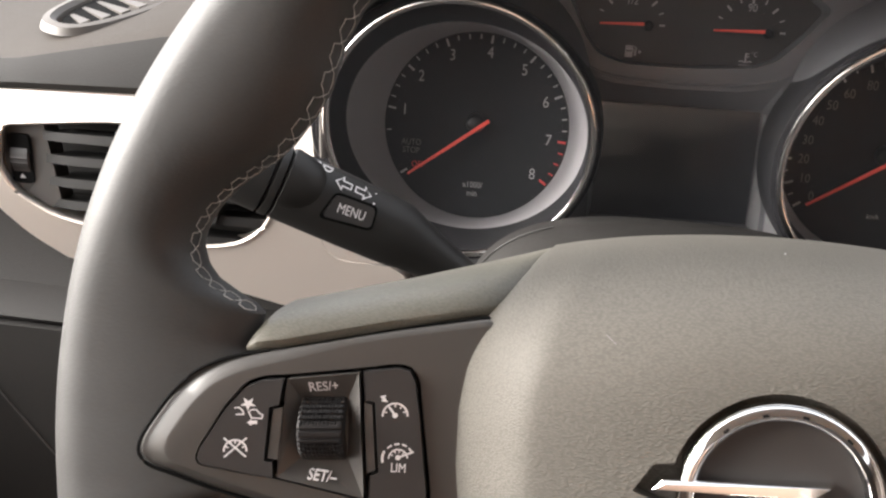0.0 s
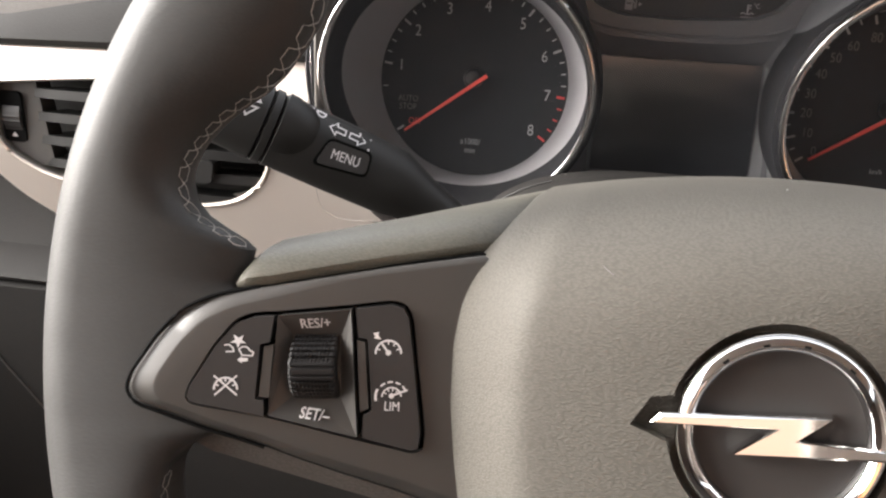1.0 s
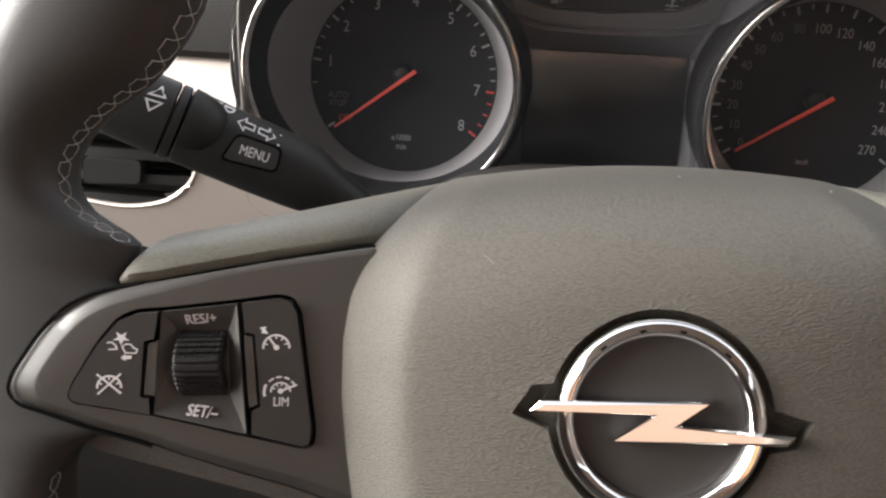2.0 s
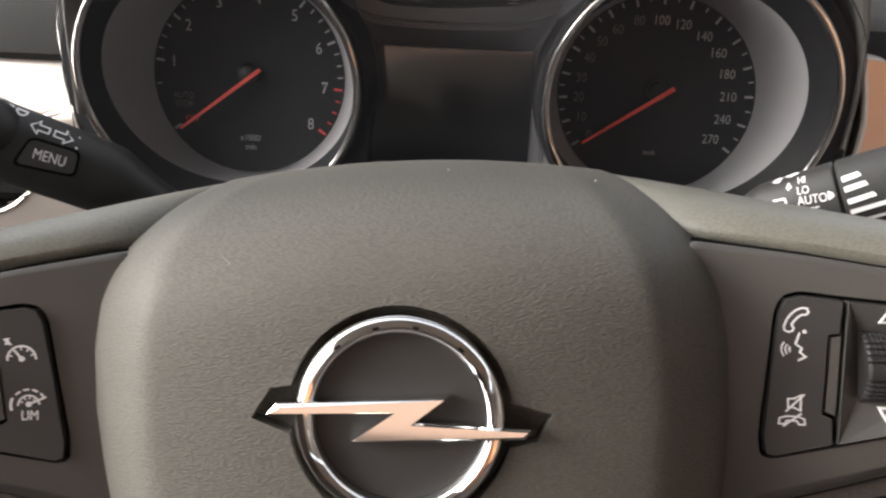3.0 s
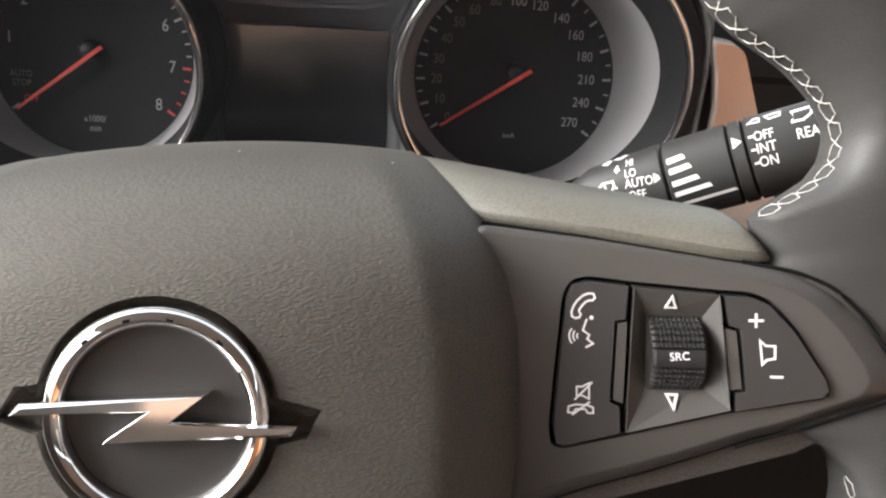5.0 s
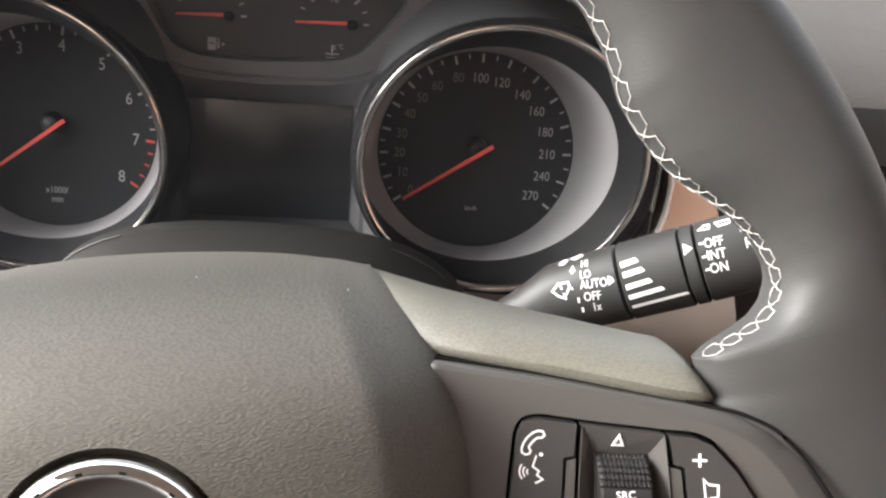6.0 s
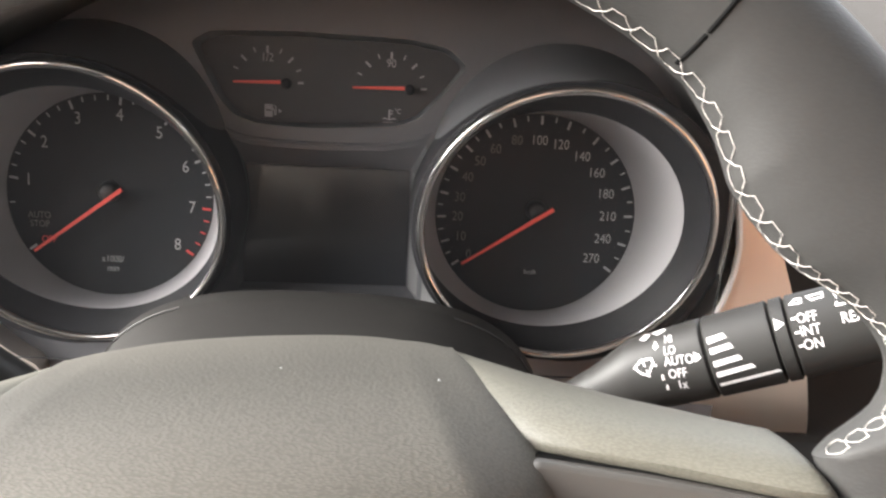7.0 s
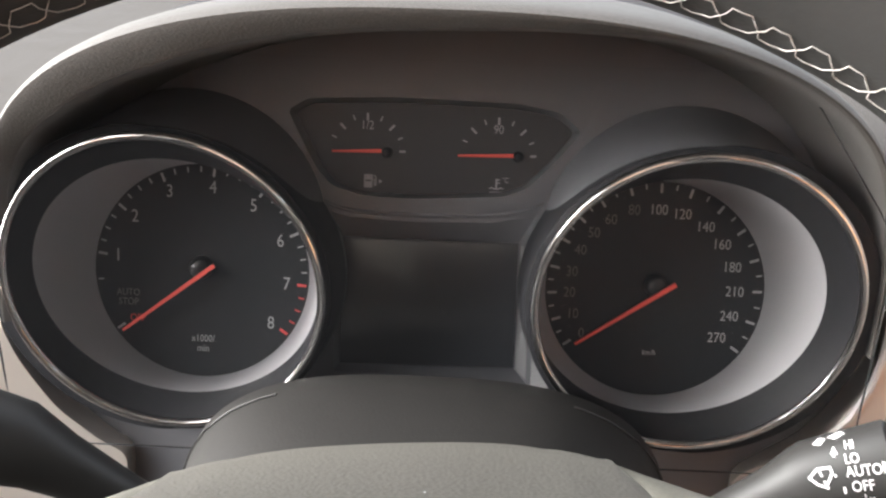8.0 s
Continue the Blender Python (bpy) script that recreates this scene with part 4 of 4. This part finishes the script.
for ends in (range(2, 12), range(21, 31)):
    part("shell_edge", tube([(rows[4][k][0] * 1.004, rows[4][k][1], rows[4][k][2] + 0.5) for k in ends], 0.4), M_STALK, shroud, "thin edge of the shell")
part("lower_shell", cap(grid([[(x * 0.97, y, 2 * 812 - z - 2 + (y - 40) * 0.02) for x, y, z in row] for row in rows])), M_SHROUD, shroud, "grained lower half")


# ---- stalks ----
def stalk(side, name, label):
    base, tip = Vector((side * 0.052 - 0.002, 0.1185, 0.893)), Vector((side * 0.176 - 0.002, 0.0825, 0.957))
    ax = (tip - base).normalized()
    face = Vector((-side * 0.22, -0.86, 0.42))
    up = (face - ax * face.dot(ax)).normalized()
    ac = up.cross(ax) if side > 0 else ax.cross(up)
    m = Matrix((ax, ac, up)).transposed().to_4x4() if side > 0 else Matrix((-ax, ac, up)).transposed().to_4x4()
    m.translation = base - ac * 0.0033
    return empty(name, m, label, "stalk"), (tip - base).length * 1000


def barrel(sections, side, n=40, sq=0.86):
    """A rounded bar along x through (x, half height, half thickness)."""
    rows = []
    for x, hy, hz in sections:
        row = []
        for k in range(n):
            a = 2 * math.pi * k / n
            ca, sa = math.cos(a), math.sin(a)
            row.append((side * x, -15.0 * max(1 - x / 64, 0) ** 1.15 + hy * math.copysign(abs(ca) ** sq, ca), hz * math.copysign(abs(sa) ** sq, sa)))
        rows.append(row)
    return cap(grid(rows, closed=True))


def bent(sections, h=0.12):
    """The height of a barrel's skin over a point of its front."""
    def height(x, y):
        hy, hz = table(abs(x), [(s[0], s[1]) for s in sections]), table(abs(x), [(s[0], s[2]) for s in sections])
        return hz * max(1 - min(abs(y) / hy, 0.999) ** (2 / 0.86), 0.0) ** 0.43 + h
    return height


wiper, LEN = stalk(1, "wiper_stalk", "black wiper stalk with white printed symbols and bars")
W_ARM = [(0, 7, 6.5), (18, 7, 6.8), (34, 7.5, 7.4), (50, 8.8, 8.8), (58, 10.6, 10.2), (62, 11.5, 10.8), (84.0, 12.2, 11.4), (84.7, 11.5, 10.7)]
W_COL = [(85.0, 11.5, 10.7), (85.6, 12.3, 11.6), (104.0, 12.4, 11.7), (104.5, 11.6, 10.9)]
W_RING = [(104.8, 11.6, 10.9), (105.3, 12.4, 11.7), (108.6, 12.4, 11.7), (109.1, 11.6, 10.9)]
W_CAP = [(109.4, 11.6, 10.9), (110.0, 12.4, 11.7), (130, 12.1, 11.4), (138, 11.0, 10.2), (143.5, 9.0, 8.4), (145, 5.5, 5)]
part("arm", barrel(W_ARM, 1), M_STALK, wiper)
collar = part("turning_collar", barrel(W_COL, 1), M_STALK, wiper, "turning collar with tapering white bars")
ringp = part("ring", barrel(W_RING, 1), M_STALK, wiper)
knob = part("end_cap", barrel(W_CAP, 1), M_STALK, wiper)
K = bent(W_ARM)
for text, x, y, size in (("HI", 75.2, 8.5, 3.1), ("LO", 75.0, 5.2, 3.5), ("AUTO", 77.0, 1.8, 3.9), ("OFF", 75.6, -1.9, 3.9), ("1x", 76.0, -5.4, 3.7)):
    part("lettering", lettering(text, size, x, y, K, -6, squeeze=0.8), M_PRINT, wiper, "white letters")
bm = stroke([(69.9, 1.6), (71.0, 7.4)], 0.55, K)
prism([(70.2, 7.2), (72.0, 6.9), (71.4, 8.9)], K, 0.15, bm)
prism([(81.4, 0.2), (81.7, 3.2), (84.2, 1.5)], K, 0.15, bm)
stroke([(71.2, -1.2), (71.0, -2.8)], 0.6, K, bm=bm)
stroke([(71.6, -4.4), (71.4, -6.0)], 0.6, K, bm=bm)
stroke([(63.6, 2.6), (66.0, 4.4), (69.2, 4.2), (69.4, 2.8), (67.0, -0.4), (65.2, 0.6)], 0.6, K, closed=True, bm=bm)
stroke([(66.4, 4.0), (67.4, -1.0)], 0.5, K, bm=bm)
stroke([(66.8, 10.3), (68.2, 11.1), (69.4, 10.8), (68.2, 9.9)], 0.4, K, closed=True, bm=bm)
stroke([(70.6, 11.1), (73.6, 11.5), (74.4, 11.2), (72.2, 10.6)], 0.4, K, closed=True, bm=bm)
part("symbol", bm, M_PRINT, wiper, "white wiper symbols and arrows")
K2 = bent(W_COL[1:3])
for k, (y, x1) in enumerate(((5.3, 91.2), (2.1, 92.4), (-1.7, 93.9), (-4.9, 96.8), (-8.0, 103.4))):
    h = (1.7, 1.7, 1.6, 1.4, 0.9)[k] / 2
    part("bar", prism([(86.4, y - h), (x1 + 0.8, y - h * 0.7 + 0.4), (x1, y + h + 0.4), (86.4, y + h)], K2, 0.15), M_PRINT, collar, "white printed bar", smooth=False)
bm = prism([(105.6, 3.6), (105.8, 7.0), (108.4, 5.1)], bent(W_RING[1:3]), 0.15)
part("symbol", bm, M_PRINT, ringp, "white triangle")
K3 = bent(W_CAP[1:])
for text, x, y, size in (("OFF", 114.6, 5.2, 3.9), ("INT", 114.6, 1.5, 4.2), ("ON", 114.4, -2.4, 4.2), ("REAR", 127.4, 2.4, 4.4)):
    part("lettering", lettering(text, size, x, y, K3, -3, squeeze=0.82), M_PRINT, knob, "white letters")
bm = bmesh.new()
for y in (5.7, 1.7, -2.2):
    stroke([(110.4, y), (111.9, y)], 0.6, K3, bm=bm)
stroke([(111.0, 9.7), (112.8, 10.8), (114.4, 10.6), (114.2, 9.5)], 0.4, K3, closed=True, bm=bm)
stroke([(116.0, 10.7), (120.4, 10.8), (120.2, 9.7), (117.0, 9.5)], 0.4, K3, closed=True, bm=bm)
stroke([(123.0, 6.6), (123.4, 9.6), (129.0, 9.6), (128.4, 7.6), (126.0, 6.4)], 0.6, K3, closed=True, bm=bm)
part("symbol", bm, M_PRINT, knob, "white rear wiper symbols")

turn, LEN = stalk(-1, "indicator_stalk", "black indicator stalk with a raised menu button and white arrows")
T_ARM = [(0, 7, 6.5), (18, 7, 6.8), (34, 7.5, 7.4), (52, 8.8, 8.8), (61, 10.6, 10.2), (65, 11.7, 10.7), (70, 12.0, 11.0), (84, 12.3, 11.3), (109.4, 12.5, 11.5), (110.0, 11.8, 10.8)]
part("arm", barrel(T_ARM, -1), M_STALK, turn)
part("ring", barrel([(110.3, 11.8, 10.8), (110.8, 12.6, 11.6), (113.2, 12.6, 11.6), (113.7, 11.8, 10.8)], -1), M_STALK, turn)
T_CAP = [(114.0, 11.8, 10.8), (114.6, 12.7, 11.7), (130, 12.4, 11.4), (138, 11.3, 10.3), (143.5, 9.0, 8.4), (145, 5.5, 5)]
tcap = part("end_cap", barrel(T_CAP, -1), M_STALK, turn)
rows = []
for k in range(9):
    e = k / 8
    x = -109.6 + 14.5 * math.sin(e * math.pi / 2)
    h = math.cos(e * math.pi / 2) ** 0.7 + 0.01
    rows.append([(x, 2.0 + 10.4 * h * math.cos(a), 5.2 + 9.4 * h * math.sin(a) ** 0.8) for a in np.linspace(0, math.pi, 19)])
part("thumb_bulge", grid(rows), M_STALK, turn, "rounded bulge beside the ring")
KL = bent(T_ARM)
menu = part("menu_button", prism(rounded([(-94.4, -5.2), (-77.6, -2.6), (-78.6, 4.4), (-92.6, 3.4)], 2.0), lambda x, y: KL(x, y) * 0.35 + 8.1, 6), M_BUTTON, turn, "raised rounded black button", bevel=0.6)
part("menu_gap", prism(rounded([(-95.6, -6.2), (-76.7, -3.3), (-77.8, 5.4), (-93.2, 4.3)], 2.4), lambda x, y: KL(x, y) * 0.35 + 7.45, 6), M_GAP, turn, "black joint round the button")
part("lettering", lettering("MENU", 4.7, -85.8, -0.2, lambda x, y: KL(x, y) * 0.35 + 8.22, 5, squeeze=0.76), M_PRINT, menu, "white letters")
bm = stroke([(-94.2, 7.6), (-91.8, 9.8), (-91.8, 8.6), (-88.6, 8.6), (-88.6, 6.8), (-91.8, 6.8), (-91.8, 5.6)], 0.4, KL, closed=True)
stroke([(-81.4, 7.6), (-83.8, 9.8), (-83.8, 8.6), (-87.0, 8.6), (-87.0, 6.8), (-83.8, 6.8), (-83.8, 5.6)], 0.4, KL, closed=True, bm=bm)
stroke([(-79.6, 5.4), (-79.8, 9.4)], 0.6, KL, bm=bm)
stroke(arc(-98.0, 11.0, 1.6, 180, 360, 8), 0.5, KL, closed=True, bm=bm)
stroke([(-103.4, 11.4), (-100.6, 11.2)], 0.5, KL, bm=bm)
part("symbol", bm, M_PRINT, turn, "white direction arrows")
KC = bent(T_CAP[1:])
bm = stroke([(-122.5, 4.4), (-117.6, 5.2), (-119.6, 8.0)], 0.55, KC, closed=True)
stroke([(-122.7, 2.6), (-117.8, 3.2), (-120.6, -0.4)], 0.55, KC, closed=True, bm=bm)
part("symbol", bm, M_PRINT, tcap, "white triangle outlines")


# ---- dashboard ----
def ruled(rows, name, mat, label):
    return part(name, grid([[(x * 1000, y * 1000, z * 1000) for x, y, z in row] for row in rows]), mat, dashboard, label)


def dash_line(x):
    """The dashboard's section from the trim up and back to the windscreen."""
    r = table(x, [(-0.72, -0.03), (-0.35, -0.006), (-0.26, 0.012), (0.2, 0.012)])
    d = 0.6 * min(r, 0)
    return [(0.242, 0.921 + d), (0.231, 0.9235 + d), (0.2295, 0.927 + d), (0.234, 0.934 + 0.8 * r), (0.239, 0.939 + r), (0.248, 0.942 + 1.1 * r), (0.32, 0.955 + 0.7 * r), (0.42, 0.967), (0.60, 0.975), (0.95, 0.985)]


xs = [-0.72, -0.5, -0.42, -0.34, -0.26, -0.2, -0.172]
# front face takes the dark shroud_grain: its shade is put into the colour
ruled([[(x, y, z) for y, z in dash_line(x)[:5]] for x in xs], "dash_pad", M_SHROUD, "grained dashboard pad above the trim, shade in its black")
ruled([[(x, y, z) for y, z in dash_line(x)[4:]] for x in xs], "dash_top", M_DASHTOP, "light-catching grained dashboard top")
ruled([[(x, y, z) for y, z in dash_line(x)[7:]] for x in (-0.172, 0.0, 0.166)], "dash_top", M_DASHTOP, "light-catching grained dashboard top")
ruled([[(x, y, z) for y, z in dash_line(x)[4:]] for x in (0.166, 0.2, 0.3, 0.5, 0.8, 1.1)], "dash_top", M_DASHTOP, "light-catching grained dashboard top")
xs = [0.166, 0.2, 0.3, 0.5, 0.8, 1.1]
ruled([[(x, y, z) for y, z in dash_line(x)[:5]] for x in xs], "dash_pad", M_SHROUD, "grained dashboard pad above the trim, shade in its black")
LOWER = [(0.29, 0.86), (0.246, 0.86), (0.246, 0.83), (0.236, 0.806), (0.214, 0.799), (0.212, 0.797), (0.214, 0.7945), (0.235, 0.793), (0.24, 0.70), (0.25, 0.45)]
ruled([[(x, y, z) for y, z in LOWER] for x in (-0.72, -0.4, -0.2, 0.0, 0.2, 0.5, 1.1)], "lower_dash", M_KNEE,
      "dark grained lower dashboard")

KNEE = Matrix.Translation((0, 0.210, 0.7925)) @ pose(0, 0, 0, 94, 0, 0)
knee = empty("knee_panel", KNEE, "dark grained panel under the dashboard by the door", "dashboard panel")
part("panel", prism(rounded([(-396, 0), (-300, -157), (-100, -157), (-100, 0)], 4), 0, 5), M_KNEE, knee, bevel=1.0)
part("edge_strip", tube([(-394.5, -4, 0.2), (-346, -83.5, 0.2), (-301, -157, 0.2)], 0.7), M_VENT, knee, "thin light edge")

# trim panels beside the cluster, and the vent in the one by the door
PANEL = pose(0, 0.222, 0, 90, 0, 0)
left_trim = empty("trim_panel", PANEL, "champagne satin trim panel framing a dark air vent", "dashboard trim")
outline = rounded([(-366, 918.5), (-370, 884), (-360, 862), (-338, 843), (-318, 832), (-240, 826), (-200, 818), (-132, 808), (-132, 842), (-142, 847), (-160, 862), (-174, 884), (-181, 905), (-183, 926), (-264, 926)], [4, 12, 12, 14, 0, 0, 0, 2, 6, 8, 8, 8, 8, 3, 0])
trim = part("panel", prism(outline, 0, 14), M_TRIM, None, bevel=3, segs=3)
VENT = rounded([(-346, 904), (-351, 880), (-344, 867), (-326, 857), (-310, 853), (-240, 846), (-218, 851), (-203, 864), (-199, 885), (-208, 906), (-280, 910)], [5, 10, 8, 10, 14, 14, 12, 12, 14, 12, 20])
hole = part("hole", prism(VENT, 20, 50), M_TRIM)
trim.matrix_world = hole.matrix_world = PANEL
cut(trim, hole)
bm = bmesh.new()
bm.from_mesh(trim.data)
bmesh.ops.remove_doubles(bm, verts=bm.verts, dist=2e-5)
bmesh.ops.dissolve_degenerate(bm, edges=bm.edges, dist=2e-5)
for level in (0.898, 0.903, 0.908, 0.914):
    bmesh.ops.bisect_plane(bm, geom=bm.verts[:] + bm.edges[:] + bm.faces[:], plane_co=(0, level, 0), plane_no=(0, 1, 0))
bmesh.ops.remove_doubles(bm, verts=bm.verts, dist=2.5e-4)
bmesh.ops.triangulate(bm, faces=bm.faces)
bmesh.ops.beautify_fill(bm, faces=bm.faces, edges=[e for e in bm.edges if e.calc_face_angle(1) < 0.01])
for v in bm.verts:
    v.co.z -= 0.55 * max(v.co.y - 0.900, 0)
bm.to_mesh(trim.data)
bm.free()
trim.data.set_sharp_from_angle(angle=radians(20))
trim.matrix_world = Matrix.Identity(4)
trim.parent = left_trim
tagged(trim, "champagne satin trim")
vent = empty("air_vent", PANEL, "dark grey air vent with horizontal slats and a thumb wheel", "air vent")
LIP = [p for k, p in enumerate(VENT) if (Vector(p) - Vector(VENT[k - 1])).length > 0.8]
part("vent_lip", tube([(x, y, -0.55 * max(y - 900, 0) - 0.3) for x, y in LIP + LIP[:1]], 1.3, n=8), M_TRIM, left_trim, "rounded bright lip round the vent")
part("vent_box", prism(VENT, -38, 4), M_SLAT, vent, "black back of the vent")
part("vent_cheek", prism(rounded([(-346, 902), (-350, 880), (-343, 868), (-326, 858), (-320, 862), (-326, 906)], [4, 10, 8, 6, 2, 3]), lambda x, y: -4.5 - 0.3 * max(y - 895, 0), 12), M_VENT, vent, "grey cheek beside the slats", bevel=1.0)
for k in range(5):
    z = 902 - 12.4 * k
    part("slat", prism([(-326, -34), (-204, -34), (-204, -6), (-212, -2), (-312, -2), (-326, -6)], 0, 4.6), M_SLAT, vent, bevel=1.4).matrix_local = Matrix.Translation((0, z * MM, 0)) @ pose(0, 0, 0, -104, 0, 0) @ Matrix.Diagonal((1, -1, 1, 1))
part("slat_tab", prism(rounded([(-262, 858), (-232, 860), (-230, 872), (-260, 872)], 3), 1, 12), M_SLAT, vent, "sliding tab on a slat", bevel=1.0)
part("thumb_recess", prism(rounded(rect(-346.5, 871, -334, 898), 3), -4.3, 3), M_GAP, vent)
bm = grid([[(x, 884 + (12.5 - e) * math.cos(2 * math.pi * k / 60), -14.5 + (12 - e - (0.4 if k % 2 else 0)) * math.sin(2 * math.pi * k / 60)) for x, e in ((-345.5, 3), (-345.5, 0.6), (-345, 0), (-335.5, 0), (-335, 0.6), (-335, 3))] for k in range(60)], wrap=True)
twheel = part("thumb_wheel", bm, M_BUTTON, vent, "ribbed black thumb wheel")
part("symbol", prism([(-341.9, 874.0), (-338.7, 874.0), (-340.3, 876.4)], -4.0, 3), M_PRINT, twheel, "white triangle")
right_trim = empty("trim_panel", PANEL, "champagne satin trim panel beside the cluster", "dashboard trim")
rpanel = part("panel", prism(rounded([(170, 943), (184, 941), (196, 912), (214, 870), (240, 792), (126, 786), (126, 842), (157, 861), (173, 888), (176.5, 912)], [3, 5, 20, 20, 8, 4, 6, 10, 14, 20]), 0, 14), M_TRIM, right_trim, bevel=1.5)
bm = bmesh.new()
bm.from_mesh(rpanel.data)
for level in (0.802, 0.817, 0.832, 0.847, 0.862):
    bmesh.ops.bisect_plane(bm, geom=bm.verts[:] + bm.edges[:] + bm.faces[:], plane_co=(0, level, 0), plane_no=(0, 1, 0))
bmesh.ops.remove_doubles(bm, verts=bm.verts, dist=2.5e-4)
bmesh.ops.triangulate(bm, faces=bm.faces)
bmesh.ops.beautify_fill(bm, faces=bm.faces, edges=[e for e in bm.edges if e.calc_face_angle(1) < 0.01])
for v in bm.verts:
    v.co.z -= 3.6 * max(0.876 - v.co.y, 0) ** 2
bm.to_mesh(rpanel.data)
bm.free()
rpanel.data.set_sharp_from_angle(angle=radians(38))
# white colour stands in for the sky mirrored in this edge
part("edge_strip", tube([(158, 862, -0.6), (167, 874, 0.6), (173, 888, 0.6), (175.6, 902, 0.6), (175.8, 915, 0.6), (173.5, 928, 0.6), (169.5, 943, 0.6)], 1.5), M_EDGE, right_trim, "thin edge, sky reflection in its white")

# demister grille on the dashboard top
GR = Matrix.Translation((-0.306, 0.325, 0.9568)) @ pose(0, 0, 0, 10.5, 0, 0) @ pose(0, 0, 0, 0, 0, 66)
grille = empty("demister_grille", GR, "pale oval demister grille let into the dashboard top", "air vent")
n = 48
rows = []
for k in range(n):
    a = 2 * math.pi * k / n
    co, si = math.cos(a), math.sin(a)
    co, si = math.copysign(abs(co) ** 0.75, co), math.copysign(abs(si) ** 0.75, si)
    rows.append([(x * co, y * si, z) for x, y, z in ((72, 28, -1.5), (70, 26, 2.6), (66, 22.5, 3.2), (63, 20, 1.0), (62, 19, -6))])
part("frame", grid(rows, wrap=True), M_GRILLE, grille, "oval frame")
part("well", prism([(62 * math.cos(2 * math.pi * k / 40), 19 * math.sin(2 * math.pi * k / 40)) for k in range(40)], 0.3, 1), M_GAP, grille)
for k in range(11):
    x = -55 + 11 * k
    h = 18 * math.sqrt(max(1 - (x / 63) ** 2, 0.05))
    part("fin", prism([(x - 3.0, -h), (x + 3.0, -h), (x + 5.8, h), (x + 3.4, h)], lambda a, b: 2.2 - 0.06 * (b + 18), 3), M_GRILLE, grille, bevel=0.5)

# ---- unseen cabin shell, its openings sized to shape the light ----
def slab(name, x0, y0, z0, x1, y1, z1, mat, label, cat="wall"):
    bm = bmesh.new()
    bmesh.ops.create_cube(bm, size=1000)
    ob = part(name, bm, mat, smooth=False)
    ob.data.transform(Matrix.Translation(((x0 + x1) / 2, (y0 + y1) / 2, (z0 + z1) / 2)) @ Matrix.Diagonal((x1 - x0, y1 - y0, z1 - z0, 1)))
    return tagged(ob, label, cat, kind="structure")


slab("floor", -0.74, -1.6, 0.28, 1.14, 1.0, 0.32, M_FLOOR, "dark carpeted cabin floor", "floor")
slab("ceiling", -0.66, -1.6, 1.46, 1.06, -0.10, 1.50, M_LINER, "pale cloth headliner", "ceiling")
slab("wall_back", -0.74, -1.62, 0.62, 0.45, -1.58, 1.0, M_SEAT, "beige rear of the cabin below the window")
# unseen dark panel, added so that the left trim reflects less light
slab("wall_back_low", -0.74, -1.62, 0.30, 0.45, -1.58, 0.62, M_DOOR, "unseen dark lower rear, added to darken the trim's reflection")
slab("wall_back_right", 0.45, -1.62, 0.80, 1.14, -1.58, 1.0, M_SEAT, "beige rear of the cabin below the window")
# unseen tan panel, added for the right trim to reflect
slab("wall_back_tan", 0.45, -1.62, 0.30, 1.14, -1.58, 0.80, M_WARM, "unseen tan panel, added to warm the trim's reflection")
slab("wall_left", -0.74, -1.6, 0.30, -0.70, -0.16, 0.94, M_DOOR, "dark door lining below the windows")
# unseen left side: a gap added for light, its sill height limits it
slab("wall_left_front", -0.74, 0.55, 0.30, -0.70, 1.0, 0.94, M_DOOR, "unseen dark footwell side ahead of an opening left for light")
slab("sill_left", -0.76, -0.16, 0.30, -0.66, 0.55, 0.80, M_DOOR, "unseen dark sill, raised to block low light from the left")
# unseen ground, added to throw light in from below
slab("ground", -30, -30, -0.12, 30, 30, 0.0, M_GROUND, "unseen pale floor outside, added to bounce light", "ground")
# unseen reflector wall, added to give the display lens a brown glow
slab("wall_outside", -3, -3.2, 0.0, 3, -3.1, 1.9, M_OUTSIDE, "unseen tan wall, added for the display's brown reflection")
# two unseen panels, added to narrow the rear window and block its light
slab("wall_back_pillar", 0.40, -1.62, 1.0, 1.14, -1.58, 1.47, M_LINER, "unseen pale pillar beside the rear window")
slab("wall_back_pillar_left", -0.74, -1.62, 1.0, -0.42, -1.58, 1.47, M_LINER, "unseen pale pillar beside the rear window")
slab("pillar_left", -0.73, -0.62, 0.94, -0.68, -0.50, 1.47, M_LINER, "pale pillar between the side windows")
slab("pillar_left_rear", -0.73, -1.6, 0.94, -0.68, -1.38, 1.47, M_LINER, "unseen pale pillar beside the rear window")
slab("pillar_right_rear", 0.95, -1.6, 0.94, 1.10, -1.50, 1.47, M_LINER, "unseen pale pillar beside the rear window")
# unseen wall, raised past window height to keep light off the right side
slab("wall_right", 1.10, -1.6, 0.82, 1.14, 1.0, 1.40, M_DOOR, "unseen dark far side, raised over the windows to block light")
slab("pillar_right", 1.08, -0.62, 0.96, 1.13, -0.50, 1.47, M_LINER, "pale pillar between the far windows")
slab("pillar_right_front", 1.08, 0.55, 0.96, 1.13, 0.70, 1.47, M_LINER, "pale front pillar of the far side")
slab("wall_right_lower", 1.10, -0.7, 0.30, 1.14, 1.0, 0.82, M_DOOR, "dark door lining of the far side")
# second unseen tan panel, also added to colour the right trim's reflection
slab("wall_right_rear", 1.10, -1.6, 0.30, 1.14, -0.7, 0.82, M_WARM, "unseen tan far side, added to warm the trim's reflection")
slab("wall_front", -0.74, 0.96, 0.30, 1.14, 1.0, 1.01, M_DOOR, "dark bulkhead under the windscreen")
